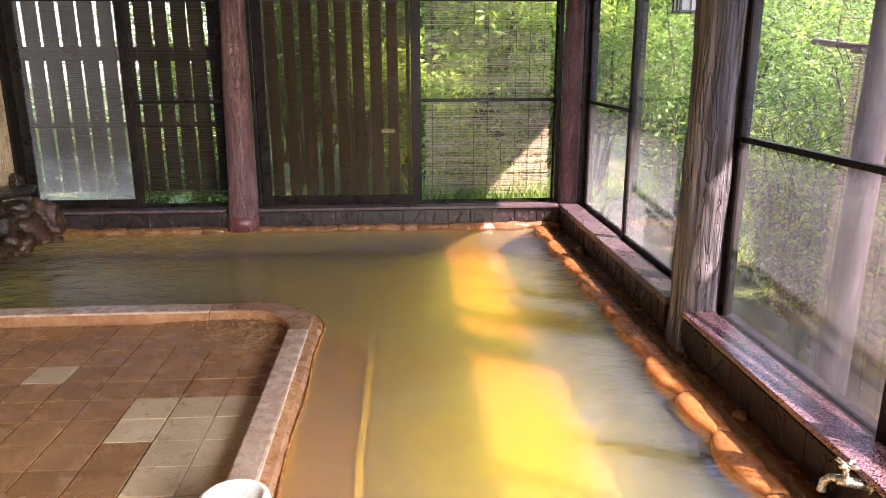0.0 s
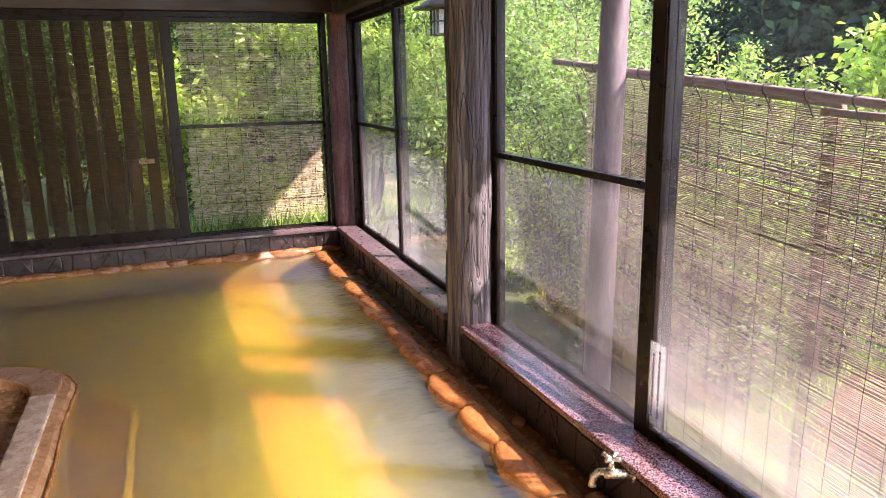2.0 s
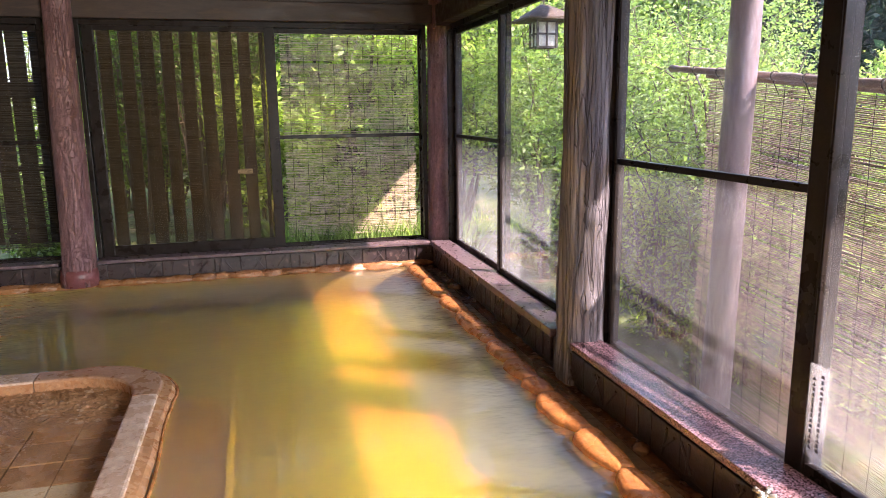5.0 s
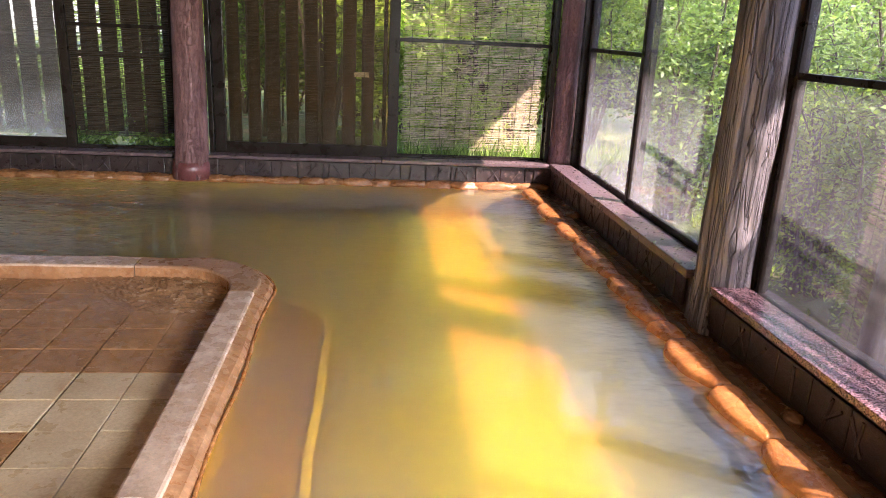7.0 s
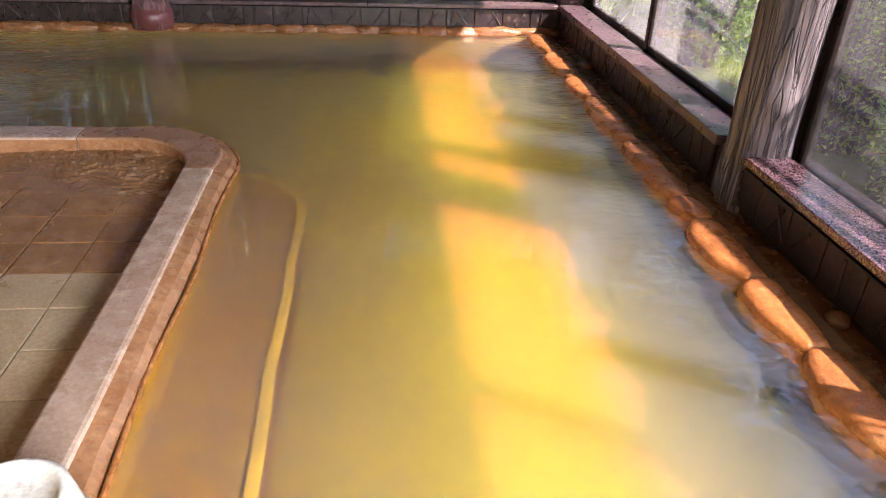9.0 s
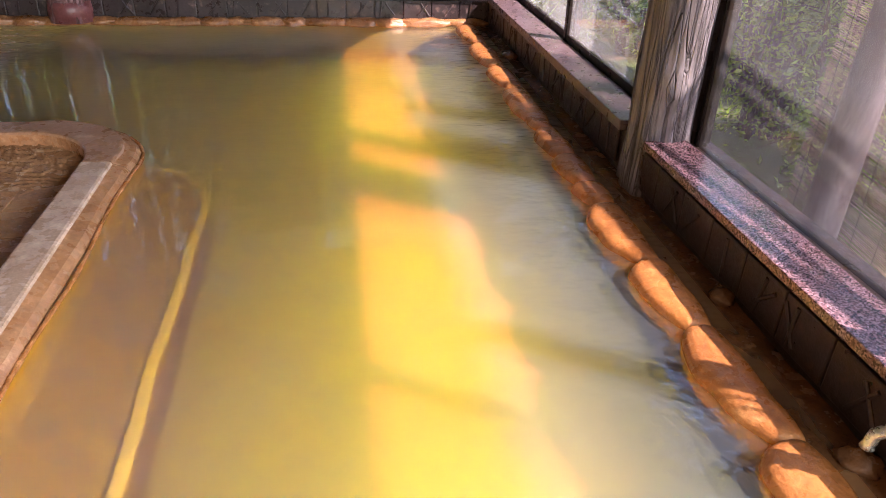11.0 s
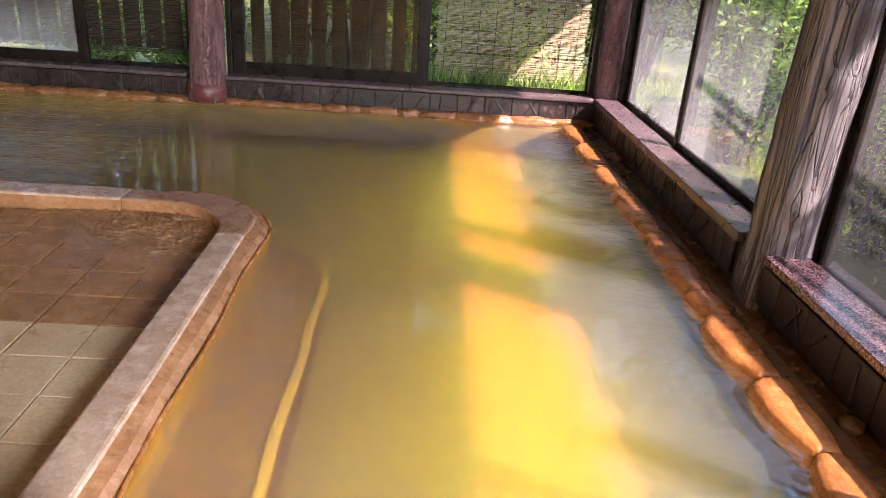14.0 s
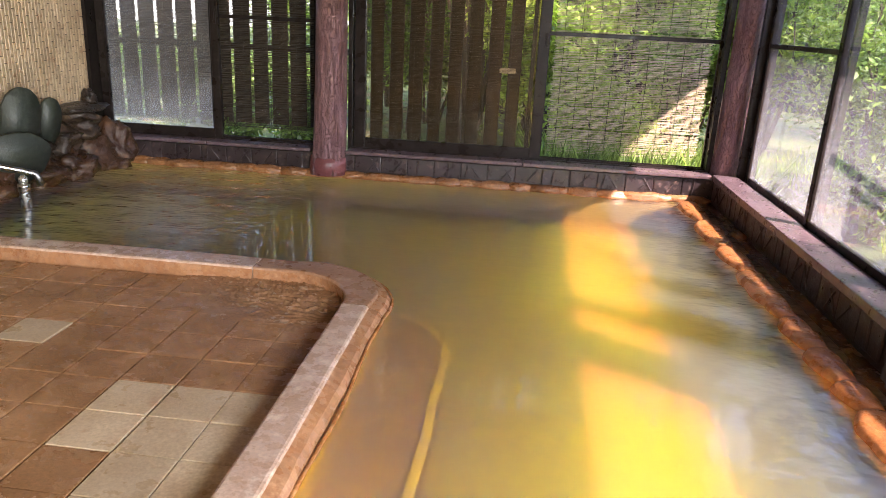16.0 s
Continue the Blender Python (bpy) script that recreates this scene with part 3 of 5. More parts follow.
def rim():
    """Rounded concrete kerb round the washing floor, in three poured lengths."""
    root = thing("pool_rim", (-0.55, 1.0, -0.02), "orange-stained smooth concrete pool rim with a rounded corner", "rim", kind="structure")
    CX, CY = -0.905, 3.655
    # across the kerb: distance outward from the corner's centre, and height
    cross = [(0.311, -0.03), (0.312, 0.040), (0.315, 0.048), (0.322, 0.051), (0.350, 0.052), (0.415, 0.051), (0.423, 0.048), (0.427, 0.040), (0.436, 0.036), (0.464, 0.026), (0.478, 0.010), (0.486, -0.01), (0.490, -0.14)]

    def sweep(stations):
        bm = bmesh.new()
        rows = []
        for cx, cy, dx, dy, w in stations:
            row = []
            for d, z in cross:
                d += w * max(0.0, min(1.0, (d - 0.35) / 0.06))
                p = Vector((cx + dx * d, cy + dy * d, z))
                k = 0.006 * noise.noise(Vector((p.x * 4, p.y * 4, z * 9))) + 0.004 * noise.noise(Vector((p.x * 15, p.y * 15, 2)))
                if d > 0.45:
                    k *= 1.3
                row.append(bm.verts.new((p.x + dx * k * (d > 0.44), p.y + dy * k * (d > 0.44), z + (0.3 * k if z > 0.02 else 0))))
            rows.append(row)
        for a, b in zip(rows, rows[1:]):
            for i in range(len(cross) - 1):
                bm.faces.new((a[i], a[i + 1], b[i + 1], b[i])).material_index = 2 if i >= 11 else 1 if i >= 7 or i == 0 else 0
        bm.faces.new(rows[0])
        bm.faces.new(rows[-1][::-1])
        bmesh.ops.recalc_face_normals(bm, faces=bm.faces)
        return bm

    left = [(x, CY, 0, 1, 0.03) for x in np.arange(-3.28, -1.095, 0.06)] + [(-1.093, CY, 0, 1, 0.03)]
    bend = [(x, CY, 0, 1, 0.03) for x in (-1.088, -1.0, -0.94)] + [(CX, CY, math.sin(a), math.cos(a), 0.03 * math.cos(a) + 0.03 * math.sin(2 * a)) for a in np.linspace(0, math.pi / 2, 19)] + [(CX, CY - 0.012, 1, 0, 0)]
    long = [(CX, y, 1, 0, 0) for y in np.arange(CY - 0.018, -3.1, -0.06)]
    for ob in (part("left_length", sweep(left), MAT_RIM_PALE, root, "pale worn straight length of kerb"),
               part("corner_length", sweep(bend), MAT_RIM, root, "rounded corner length with orange stain"),
               part("long_length", sweep(long), MAT_RIM_PALE, root, "long straight length, worn pale on top")):
        ob.data.materials.append(MAT_RIM_SIDE)
        ob.data.materials.append(MAT_BENCH)
    # orange crust where the water laps
    bm = bmesh.new()
    line = [(-3.2 + 0.1 * i, CY + 0.520, 0.001) for i in range(22)]
    line += [(CX + (0.490 + 0.03 * math.cos(a) + 0.03 * math.sin(2 * a)) * math.sin(a), CY + (0.490 + 0.03 * math.cos(a) + 0.03 * math.sin(2 * a)) * math.cos(a), 0.001) for a in np.linspace(0.0, math.pi / 2, 14)]
    line += [(CX + 0.490 + 0.008 * math.sin(y * 7), y, 0.001) for y in np.arange(CY - 0.1, -3, -0.08)]
    tube(bm, line, 0.0075, 8, True, 0.35, 9)
    part("water_crust", bm, MAT_STONE, root, "orange mineral crust at the water line", True)


rim()

# walls under the windows
structure("wall_east", boxed(1.475, 1.74, -3.2, 6.55, -0.6, 0.184), MAT_PLATE_BROWN, "low dark stone wall under the window row")
structure("wall_north", boxed(-3.4, 1.475, 6.225, 6.55, -0.6, 0.165), MAT_PLATE, "low stone wall under the garden windows, coloured as in shade")
structure("wall_west", boxed(-3.5, -3.3, -3.2, 6.55, -0.6, CEIL), MAT_GROUT, "side wall behind the strip tiles")
structure("wall_south", boxed(-3.5, 1.74, -3.4, -3.2, -0.6, CEIL), MAT_CEILING, "plain boarded end wall")
structure("subfloor", boxed(-3.3, -0.60, -3.2, 3.965, -0.30, -0.026), MAT_GROUT, "dark joints of the washing floor")
structure("wall_north_top", boxed(-3.4, 1.74, 6.30, 6.50, 2.172, CEIL + 0.05), MAT_BEAM, "dark wood band above the window heads")
structure("wall_east_top", boxed(1.58, 1.74, -3.2, 6.30, 2.17, CEIL + 0.05), MAT_BEAM, "dark wood panel above the window heads")
structure("wall_east_near", boxed(1.58, 1.74, -3.2, -3.15, 0.165, 2.17), MAT_PLASTER, "plastered wall beyond the windows")


def ceiling():
    bm = bmesh.new()
    for i in range(28):
        x = -3.4 + i * 0.19
        box(bm, x, x + 0.184, -3.3, 6.6, CEIL, CEIL + 0.02)
    box(bm, -3.5, 1.9, -3.4, 6.7, CEIL + 0.021, CEIL + 0.08)
    return structure("ceiling", bm, MAT_CEILING, "dark boarded ceiling")


ceiling()


def beam(name, *a):
    return structure(name, boxed(*a, bevel=0.008), MAT_BEAM, "dark brown wooden beam over the windows")


beam("beam_north", -3.35, 1.50, 6.24, 6.46, HEAD + 0.02, 2.17)
beam("beam_east", 1.52, 1.74, -3.2, 6.22, HEAD, 2.165)
structure("roof", boxed(-3.8, 1.90, -3.8, 6.75, CEIL + 0.10, CEIL + 0.18), MAT_BEAM, "bathhouse roof with a deep overhang")
structure("eave", boxed(2.66, 2.86, -3.8, 6.78, 2.33, 2.47), MAT_BEAM, "eave board along the overhang")
structure("roof_slope", boxed(1.74, 2.90, -3.8, 6.78, 2.47, 2.52), MAT_CEILING, "boarded underside of the overhang")


# ---- windows ----
def sash(parent, axis, a0, a1, at, thick, z0, z1, rails, pane_mat, bottom=0.06, stile=0.042, label="", pane_label="", latch=None):
    """A sliding sash: a frame across a0..a1 with its front at `at`, and one pane per field."""
    def put(bm, u0, u1, w0, w1, q0, q1, bevel=0.003):
        if axis == "x":
            box(bm, u0, u1, at + w0, at + w1, q0, q1, bevel)
        else:
            box(bm, at + w0, at + w1, u0, u1, q0, q1, bevel)
    bm = bmesh.new()
    put(bm, a0, a0 + stile, 0, thick, z0, z1)
    put(bm, a1 - stile, a1, 0, thick, z0, z1)
    put(bm, a0 + stile, a1 - stile, 0.001, thick - 0.001, z0, z0 + bottom)
    put(bm, a0 + stile, a1 - stile, 0.001, thick - 0.001, z1 - 0.045, z1)
    put(bm, a0 + stile - 0.012, a0 + stile - 0.006, -0.004, 0.0, z0 + 0.01, z1 - 0.01, 0)
    put(bm, a1 - stile + 0.006, a1 - stile + 0.012, -0.004, 0.0, z0 + 0.01, z1 - 0.01, 0)
    for z in rails:
        put(bm, a0 + stile, a1 - stile, 0.002, thick - 0.002, z - 0.014, z + 0.014)
    s = part("sash", bm, MAT_BRONZE, parent, label)
    levels = [z0 + bottom, *rails, z1 - 0.045]
    for lo, hi in zip(levels, levels[1:]):
        pb = bmesh.new()
        put(pb, a0 + stile - 0.004, a1 - stile + 0.004, thick * 0.45, thick * 0.45 + 0.004, lo - 0.004, hi + 0.004, 0)
        p = part("pane", pb, pane_mat, s, pane_label)
        p.visible_shadow = False
    if latch:
        u, z = latch
        lb = bmesh.new()
        put(lb, u - 0.014, u + 0.014, -0.008, 0.002, z - 0.05, z + 0.05, 0.003)
        put(lb, u - 0.006, u + 0.006, -0.016, -0.006, z - 0.03, z + 0.03, 0.002)
        part("pull", lb, MAT_BRONZE, s, "small worn metal finger pull")
    return s


def frame_bars(parent, axis, a0, a1, at, depth, z0, z1, w=0.035):
    bm = bmesh.new()
    for lo, hi, q0, q1 in ((a0, a0 + w, z0, z1), (a1 - w, a1, z0, z1), (a0 + w, a1 - w, z0, z0 + 0.022), (a0 + w, a1 - w, z1 - 0.04, z1)):
        if axis == "x":
            box(bm, lo, hi, at, at + depth, q0, q1, 0.003)
        else:
            box(bm, at, at + depth, lo, hi, q0, q1, 0.003)
    # running tracks in the lower member
    for k in (0.3, 0.55, 0.8):
        if axis == "x":
            box(bm, a0 + w, a1 - w, at + depth * k, at + depth * k + 0.004, z0 + 0.022, z0 + 0.034)
        else:
            box(bm, at + depth * k, at + depth * k + 0.004, a0 + w, a1 - w, z0 + 0.022, z0 + 0.034)
    return part("window_frame", bm, MAT_BRONZE, parent)


def window(name, base, label):
    return thing(name, base, label, "window", kind="structure")


w1 = window("window_1", (-2.4, 6.4, SILL), "bronze sliding window with one misted pane and one gauze screen")
frame_bars(w1, "x", -3.30, -1.45, 6.335, 0.13, 0.185, HEAD + 0.02)
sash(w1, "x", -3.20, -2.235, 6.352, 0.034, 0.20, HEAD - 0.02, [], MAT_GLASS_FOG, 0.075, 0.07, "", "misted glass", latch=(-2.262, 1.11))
sash(w1, "x", -2.28, -1.48, 6.395, 0.03, 0.20, HEAD - 0.02, [1.115], MAT_SCREEN, 0.02, 0.03, "", "fine insect gauze")
w2 = window("window_2", (0.1, 6.4, SILL), "bronze sliding window with one clear pane and one gauze screen")
frame_bars(w2, "x", -1.235, 1.462, 6.335, 0.13, 0.185, HEAD + 0.02)
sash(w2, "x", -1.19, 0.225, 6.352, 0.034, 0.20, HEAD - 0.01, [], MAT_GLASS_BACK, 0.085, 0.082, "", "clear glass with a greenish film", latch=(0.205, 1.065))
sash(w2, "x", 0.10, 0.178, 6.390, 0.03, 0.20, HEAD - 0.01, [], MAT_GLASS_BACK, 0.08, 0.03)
sash(w2, "x", 0.19, 1.445, 6.425, 0.03, 0.20, HEAD - 0.01, [1.112], MAT_SCREEN, 0.012, 0.03, "", "fine insect gauze")
w3 = window("window_3", (1.66, 4.8, SILL), "bronze sliding window onto the garden beside the corner post")
frame_bars(w3, "y", 3.50, 6.20, 1.608, 0.12, 0.15, HEAD)
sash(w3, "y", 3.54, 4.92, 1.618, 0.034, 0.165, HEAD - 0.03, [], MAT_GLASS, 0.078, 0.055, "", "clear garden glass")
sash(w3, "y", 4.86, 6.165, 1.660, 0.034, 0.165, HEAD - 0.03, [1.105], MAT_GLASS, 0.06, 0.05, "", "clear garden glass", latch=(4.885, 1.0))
w4 = window("window_4", (1.66, 2.0, SILL), "bronze sliding window beside the weathered post")
frame_bars(w4, "y", 0.62, 3.40, 1.608, 0.12, 0.13, HEAD)
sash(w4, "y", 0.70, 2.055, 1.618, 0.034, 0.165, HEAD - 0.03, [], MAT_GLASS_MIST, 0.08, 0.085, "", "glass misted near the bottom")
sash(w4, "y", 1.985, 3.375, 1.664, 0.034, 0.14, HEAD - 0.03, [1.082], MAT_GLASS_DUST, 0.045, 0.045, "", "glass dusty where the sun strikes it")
w5 = window("window_5", (1.66, -0.1, SILL), "bronze sliding window at the near end of the row")
frame_bars(w5, "y", -3.15, 0.60, 1.608, 0.12, 0.13, HEAD)
sash(w5, "y", -1.30, 0.56, 1.66, 0.034, 0.165, HEAD - 0.03, [], MAT_GLASS, 0.08, 0.06)
sash(w5, "y", -3.10, -1.28, 1.66, 0.034, 0.165, HEAD - 0.03, [], MAT_GLASS, 0.08, 0.06)


# ---- posts ----
def post(name, pts, radii, mat, label, lump, sides=28, steps=60, knots=(), freq=9.0, foot=None):
    """A dressed log with flaky skin, ridges and a few knots."""
    root = thing(name, pts[0], label, "post", kind="structure")
    bm = bmesh.new()
    p0, p1 = Vector(pts[0]), Vector(pts[1])
    rows = []
    for i in range(steps + 1):
        t = i / steps
        c = p0.lerp(p1, t)
        r = radii[0] + (radii[1] - radii[0]) * t + 0.012 * math.exp(-t * 12)
        row = []
        for k in range(sides):
            a = 2 * math.pi * k / sides
            q = Vector((math.cos(a), math.sin(a), 0))
            z = c.z
            s = lump * noise.noise(Vector((q.x * 2.2, q.y * 2.2, z * freq * 0.3 + 5)))
            ridge = noise.noise(Vector((math.cos(a) * freq, math.sin(a) * freq, z * freq * 0.22)))
            s += lump * 0.9 * (abs(ridge) - 0.25)
            for kz, ka, kr in knots:
                da = (a - ka + math.pi) % (2 * math.pi) - math.pi
                d2 = ((z - kz) / 0.045) ** 2 + (da / 0.35) ** 2
                s += kr * math.exp(-d2) - kr * 0.8 * math.exp(-d2 * 6)
            row.append(bm.verts.new(c + q * r * (1 + s)))
        rows.append(row)
    for a, b in zip(rows, rows[1:]):
        for k in range(sides):
            bm.faces.new((a[k], a[(k + 1) % sides], b[(k + 1) % sides], b[k]))
    bm.faces.new(rows[0][::-1])
    bm.faces.new(rows[-1])
    part("trunk", bm, mat, root, "", True)
    if foot:
        fb = bmesh.new()
        tube(fb, [(p0.x, p0.y, p0.z), (p0.x, p0.y, p0.z + foot * 0.6), (p0.x, p0.y, p0.z + foot)], [radii[0] * 1.13, radii[0] * 1.12, radii[0] * 1.07], 28, True, 0.08, 8)
        part("foot", fb, MAT_LOG_FOOT, root, "darker wine-red painted foot", True)
    return root


MAT_LOG_FOOT = stained("wine_red_paint", (0.14, 0.045, 0.045), (0.20, 0.065, 0.06), (0.40, 0.30, 0.26), 0.4, big=5, fine=50, bumps=0.5, dist=0.005, accent_from=0.66)


def posts():
    post("round_post", ((-1.35, 6.215, 0.02), (-1.30, 6.22, CEIL)), (0.122, 0.092), MAT_LOG, "mauve-painted log post with flaking bark between windows", 0.10, knots=((1.23, 5.3, 0.12), (0.9, 4.4, 0.1)), freq=6.0, foot=0.13)
    post("corner_post", ((1.555, 6.315, SILL - 0.03), (1.565, 6.32, CEIL)), (0.088, 0.088), MAT_LOG, "mauve-painted log post in the room corner", 0.09, knots=((0.86, 4.6, 0.16), (0.62, 4.9, 0.12), (0.45, 4.4, 0.12)), freq=6.0)
    post("weathered_post", ((1.552, 3.425, -0.06), (1.545, 3.405, CEIL)), (0.116, 0.104), MAT_LOG_GREY, "weathered grey-brown log post standing in the sill", 0.15, knots=((0.83, 4.55, 0.22), (0.40, 4.5, 0.2)), freq=9.0, sides=40, steps=80)


posts()
# ---- sill, plates and stones at the water's edge ----
def granite_sill():
    root = thing("window_sill", (1.53, 2.0, SILL - 0.03), "speckled red granite window sill, damp and worn", "sill", kind="structure")
    for y0, y1 in ((-3.2, -0.4), (-0.396, 1.55), (1.554, 3.325)):
        part("slab", boxed(1.447, 1.612, y0, y1, SILL - 0.024, SILL + 0.004, bevel=0.004), MAT_GRANITE, root)
    for y0, y1 in ((3.56, 4.80), (4.804, 6.20)):
        part("slab", boxed(1.447, 1.612, y0, y1, SILL - 0.042, SILL, bevel=0.005), MAT_CAP, root, "mauve stone slab")


granite_sill()


def north_cap():
    root = thing("stone_cap", (0, 6.27, SILL - 0.03), "mauve stone capping under the garden windows", "sill", kind="structure")
    for x0, x1 in ((-3.3, -2.3), (-2.296, -1.49), (-1.22, 0.1), (0.104, 1.446)):
        part("slab", boxed(x0, x1, 6.19, 6.40, SILL - 0.034, SILL - 0.008, bevel=0.006), MAT_CAP, root)


north_cap()

def ripple_crust():
    """Thin terraces of mineral left by water that spills over the corner, fading out over the tiles."""
    bm = bmesh.new()
    nx, ny = 170, 130
    x0, x1, y0, y1 = -1.42, -0.585, 3.32, 3.972
    rows = []
    for i in range(nx + 1):
        row = []
        for j in range(ny + 1):
            x, y = x0 + (x1 - x0) * i / nx, y0 + (y1 - y0) * j / ny
            d = math.hypot((x + 0.78) * 0.95, (y - 4.02) * 1.05)
            w = noise.noise(Vector((x * 7, y * 7, 1))) * 0.11 + noise.noise(Vector((x * 19, y * 19, 1))) * 0.035 + noise.noise(Vector((x * 48, y * 48, 1))) * 0.010
            s = (d + w) / 0.042
            f = s - math.floor(s)
            fade = max(0.0, min(1.0, (0.60 - d - 0.6 * w) / 0.30))
            z = -0.0150 + 0.010 * fade + fade * (0.0100 * f ** 3 - 0.0020) + 0.0018 * fade * noise.noise(Vector((x * 90, y * 90, 4)))
            if fade <= 0.02:
                z = -0.022
            if (x + 0.905) ** 2 + max(0, y - 3.655) ** 2 > 0.318 ** 2 and x > -0.905:
                z = -0.04
            row.append(bm.verts.new((x, y, z)))
        rows.append(row)
    for a, b in zip(rows, rows[1:]):
        for j in range(ny):
            bm.faces.new((a[j], b[j], b[j + 1], a[j + 1]))
    tagged(link("mineral_crust", bm, MAT_CRUST, None, "rippled brown mineral crust on the floor corner", True), category="crust")


ripple_crust()


def edge_stones():
    """Scaled kerb stones along the window side: low lobes that bulge into the water and pinch where they meet."""
    rng = np.random.default_rng(3)
    joints = [6.12, 5.62, 5.04, 4.66, 4.01, 3.69, 3.41, 3.23, 2.82, 2.47, 2.04, 1.62, 1.2, 0.75, 0.3, -0.2, -0.7, -1.2, -1.7, -2.2, -2.7, -3.1]
    for i, (far, near) in enumerate(zip(joints, joints[1:])):
        bm = bmesh.new()
        rows, n = [], 26
        peak = rng.uniform(0.25, 0.42)
        bulge = min(0.085, 0.035 + 0.11 * (far - near)) * rng.uniform(0.85, 1.1)
        for k in range(n + 1):
            s = k / n
            y = far + (near - far) * s + 0.012 * math.sin(math.pi * s)
            u = 0.5 * s / peak if s < peak else 0.5 + 0.5 * (s - peak) / (1 - peak)
            swell = max(0.0, math.sin(math.pi * u)) ** 0.62
            left = 1.262 - 0.85 * bulge * swell + 0.012 * noise.noise(Vector((y * 9, i, 2)))
            right = 1.338 + 0.018 * swell + 0.014 * noise.noise(Vector((y * 6, i, 5)))
            top = 0.021 + 0.013 * swell ** 0.5
            row = []
            for a, h in ((0.10, -1.0), (0.0, -0.12), (0.03, 0.35), (0.11, 0.74), (0.24, 0.93), (0.45, 1.0), (0.68, 0.97), (0.86, 0.78), (0.97, 0.3), (1.03, -1.0)):
                x = left + (right - left) * a
                z = top * h if h > 0 else 0.06 * h
                z += 0.004 * noise.noise(Vector((x * 14, y * 11, i))) * (h > 0)
                row.append(bm.verts.new((x, y, z)))
            rows.append(row)
        for p, q in zip(rows, rows[1:]):
            for k in range(len(p) - 1):
                bm.faces.new((p[k], p[k + 1], q[k + 1], q[k]))
        bm.faces.new(rows[0])
        bm.faces.new(rows[-1][::-1])
        bmesh.ops.recalc_face_normals(bm, faces=bm.faces)
        tagged(link("edge_stone", bm, MAT_STONE, None, "orange mineral-scaled stone lining the pool edge", True), category="stone", group="stones along the pool edge")


edge_stones()


def ledge(name, x0, x1, y0, y1, z, mat, label, nx, ny, amp, seed):
    bm = bmesh.new()
    rows = []
    for i in range(nx + 1):
        row = []
        for j in range(ny + 1):
            x, y = x0 + (x1 - x0) * i / nx, y0 + (y1 - y0) * j / ny
            h = z + amp * noise.noise(Vector((x * 9, y * 5, seed))) + amp * 0.6 * noise.noise(Vector((x * 24, y * 18, seed)))
            row.append(bm.verts.new((x, y, h)))
        rows.append(row)
    for a, b in zip(rows, rows[1:]):
        for j in range(ny):
            bm.faces.new((a[j], b[j], b[j + 1], a[j + 1]))
    return structure(name, bm, mat, label, True)


ledge("ledge_east", 1.30, 1.478, -3.1, 6.2, -0.004, MAT_LEDGE, "wet brown gutter behind the edge stones", 8, 220, 0.014, 2)


def gutter_stones():
    rng = np.random.default_rng(8)
    for x, y, s in ((1.425, 1.98, 0.040), (1.44, 2.62, 0.036), (1.43, 5.35, 0.045)):
        bm = bmesh.new()
        lump_stone(bm, (x, y, 0.000), (s, s * 1.2, s * 0.75), rng.uniform(0, 3), 0.3, 11 * y, 3)
        tagged(link("gutter_stone", bm, MAT_LEDGE, None, "small wet brown stone in the gutter", True), category="stone", group="stones in the gutter")


gutter_stones()


def north_lip():
    """Lumpy scale along the water line of the back wall."""
    rng = np.random.default_rng(12)
    x = -2.95
    i = 0
    while x < 1.33:
        w = rng.uniform(0.14, 0.34)
        bm = bmesh.new()
        lump_stone(bm, (x + w / 2, 6.205 + rng.uniform(-0.01, 0.012), 0.012), (w * 0.64, 0.060 + rng.uniform(-0.012, 0.012), 0.040), 0, 0.3, 5.1 * i, 3, 1.8, 0.8)
        tagged(link("edge_stone", bm, MAT_LIP, None, "orange mineral-scaled lump along the garden wall", True), category="stone", group="stones along the pool edge")
        x += w * 0.92
        i += 1


north_lip()


def plate_mesh(name, w, h, d, mat, seed):
    """A hand-cut wall plate with a few proud chisel strokes; faces -y."""
    rng = np.random.default_rng(seed)
    bm = bmesh.new()
    box(bm, -w / 2, w / 2, -d, 0, -h / 2, h / 2, 0.006)
    for a in ((0.62, -0.62), (0.0,), (-0.7, 0.15), (0.75,), (0.12, 0.8))[seed % 5]:
        a += rng.uniform(-0.12, 0.12)
        c = (rng.uniform(-w * 0.3, w * 0.3), 0)
        ln = h * 0.42
        p = Vector((c[0] - math.sin(a) * ln, -d - 0.001, -math.cos(a) * ln))
        q = Vector((c[0] + math.sin(a) * ln, -d - 0.001, math.cos(a) * ln))
        p.x, q.x = max(-w * 0.47, min(w * 0.47, p.x)), max(-w * 0.47, min(w * 0.47, q.x))
        tube(bm, [p, q], 0.0065, 6)
    me = bpy.data.meshes.new(name)
    bm.to_mesh(me)
    bm.free()
    me.materials.append(mat)
    return me


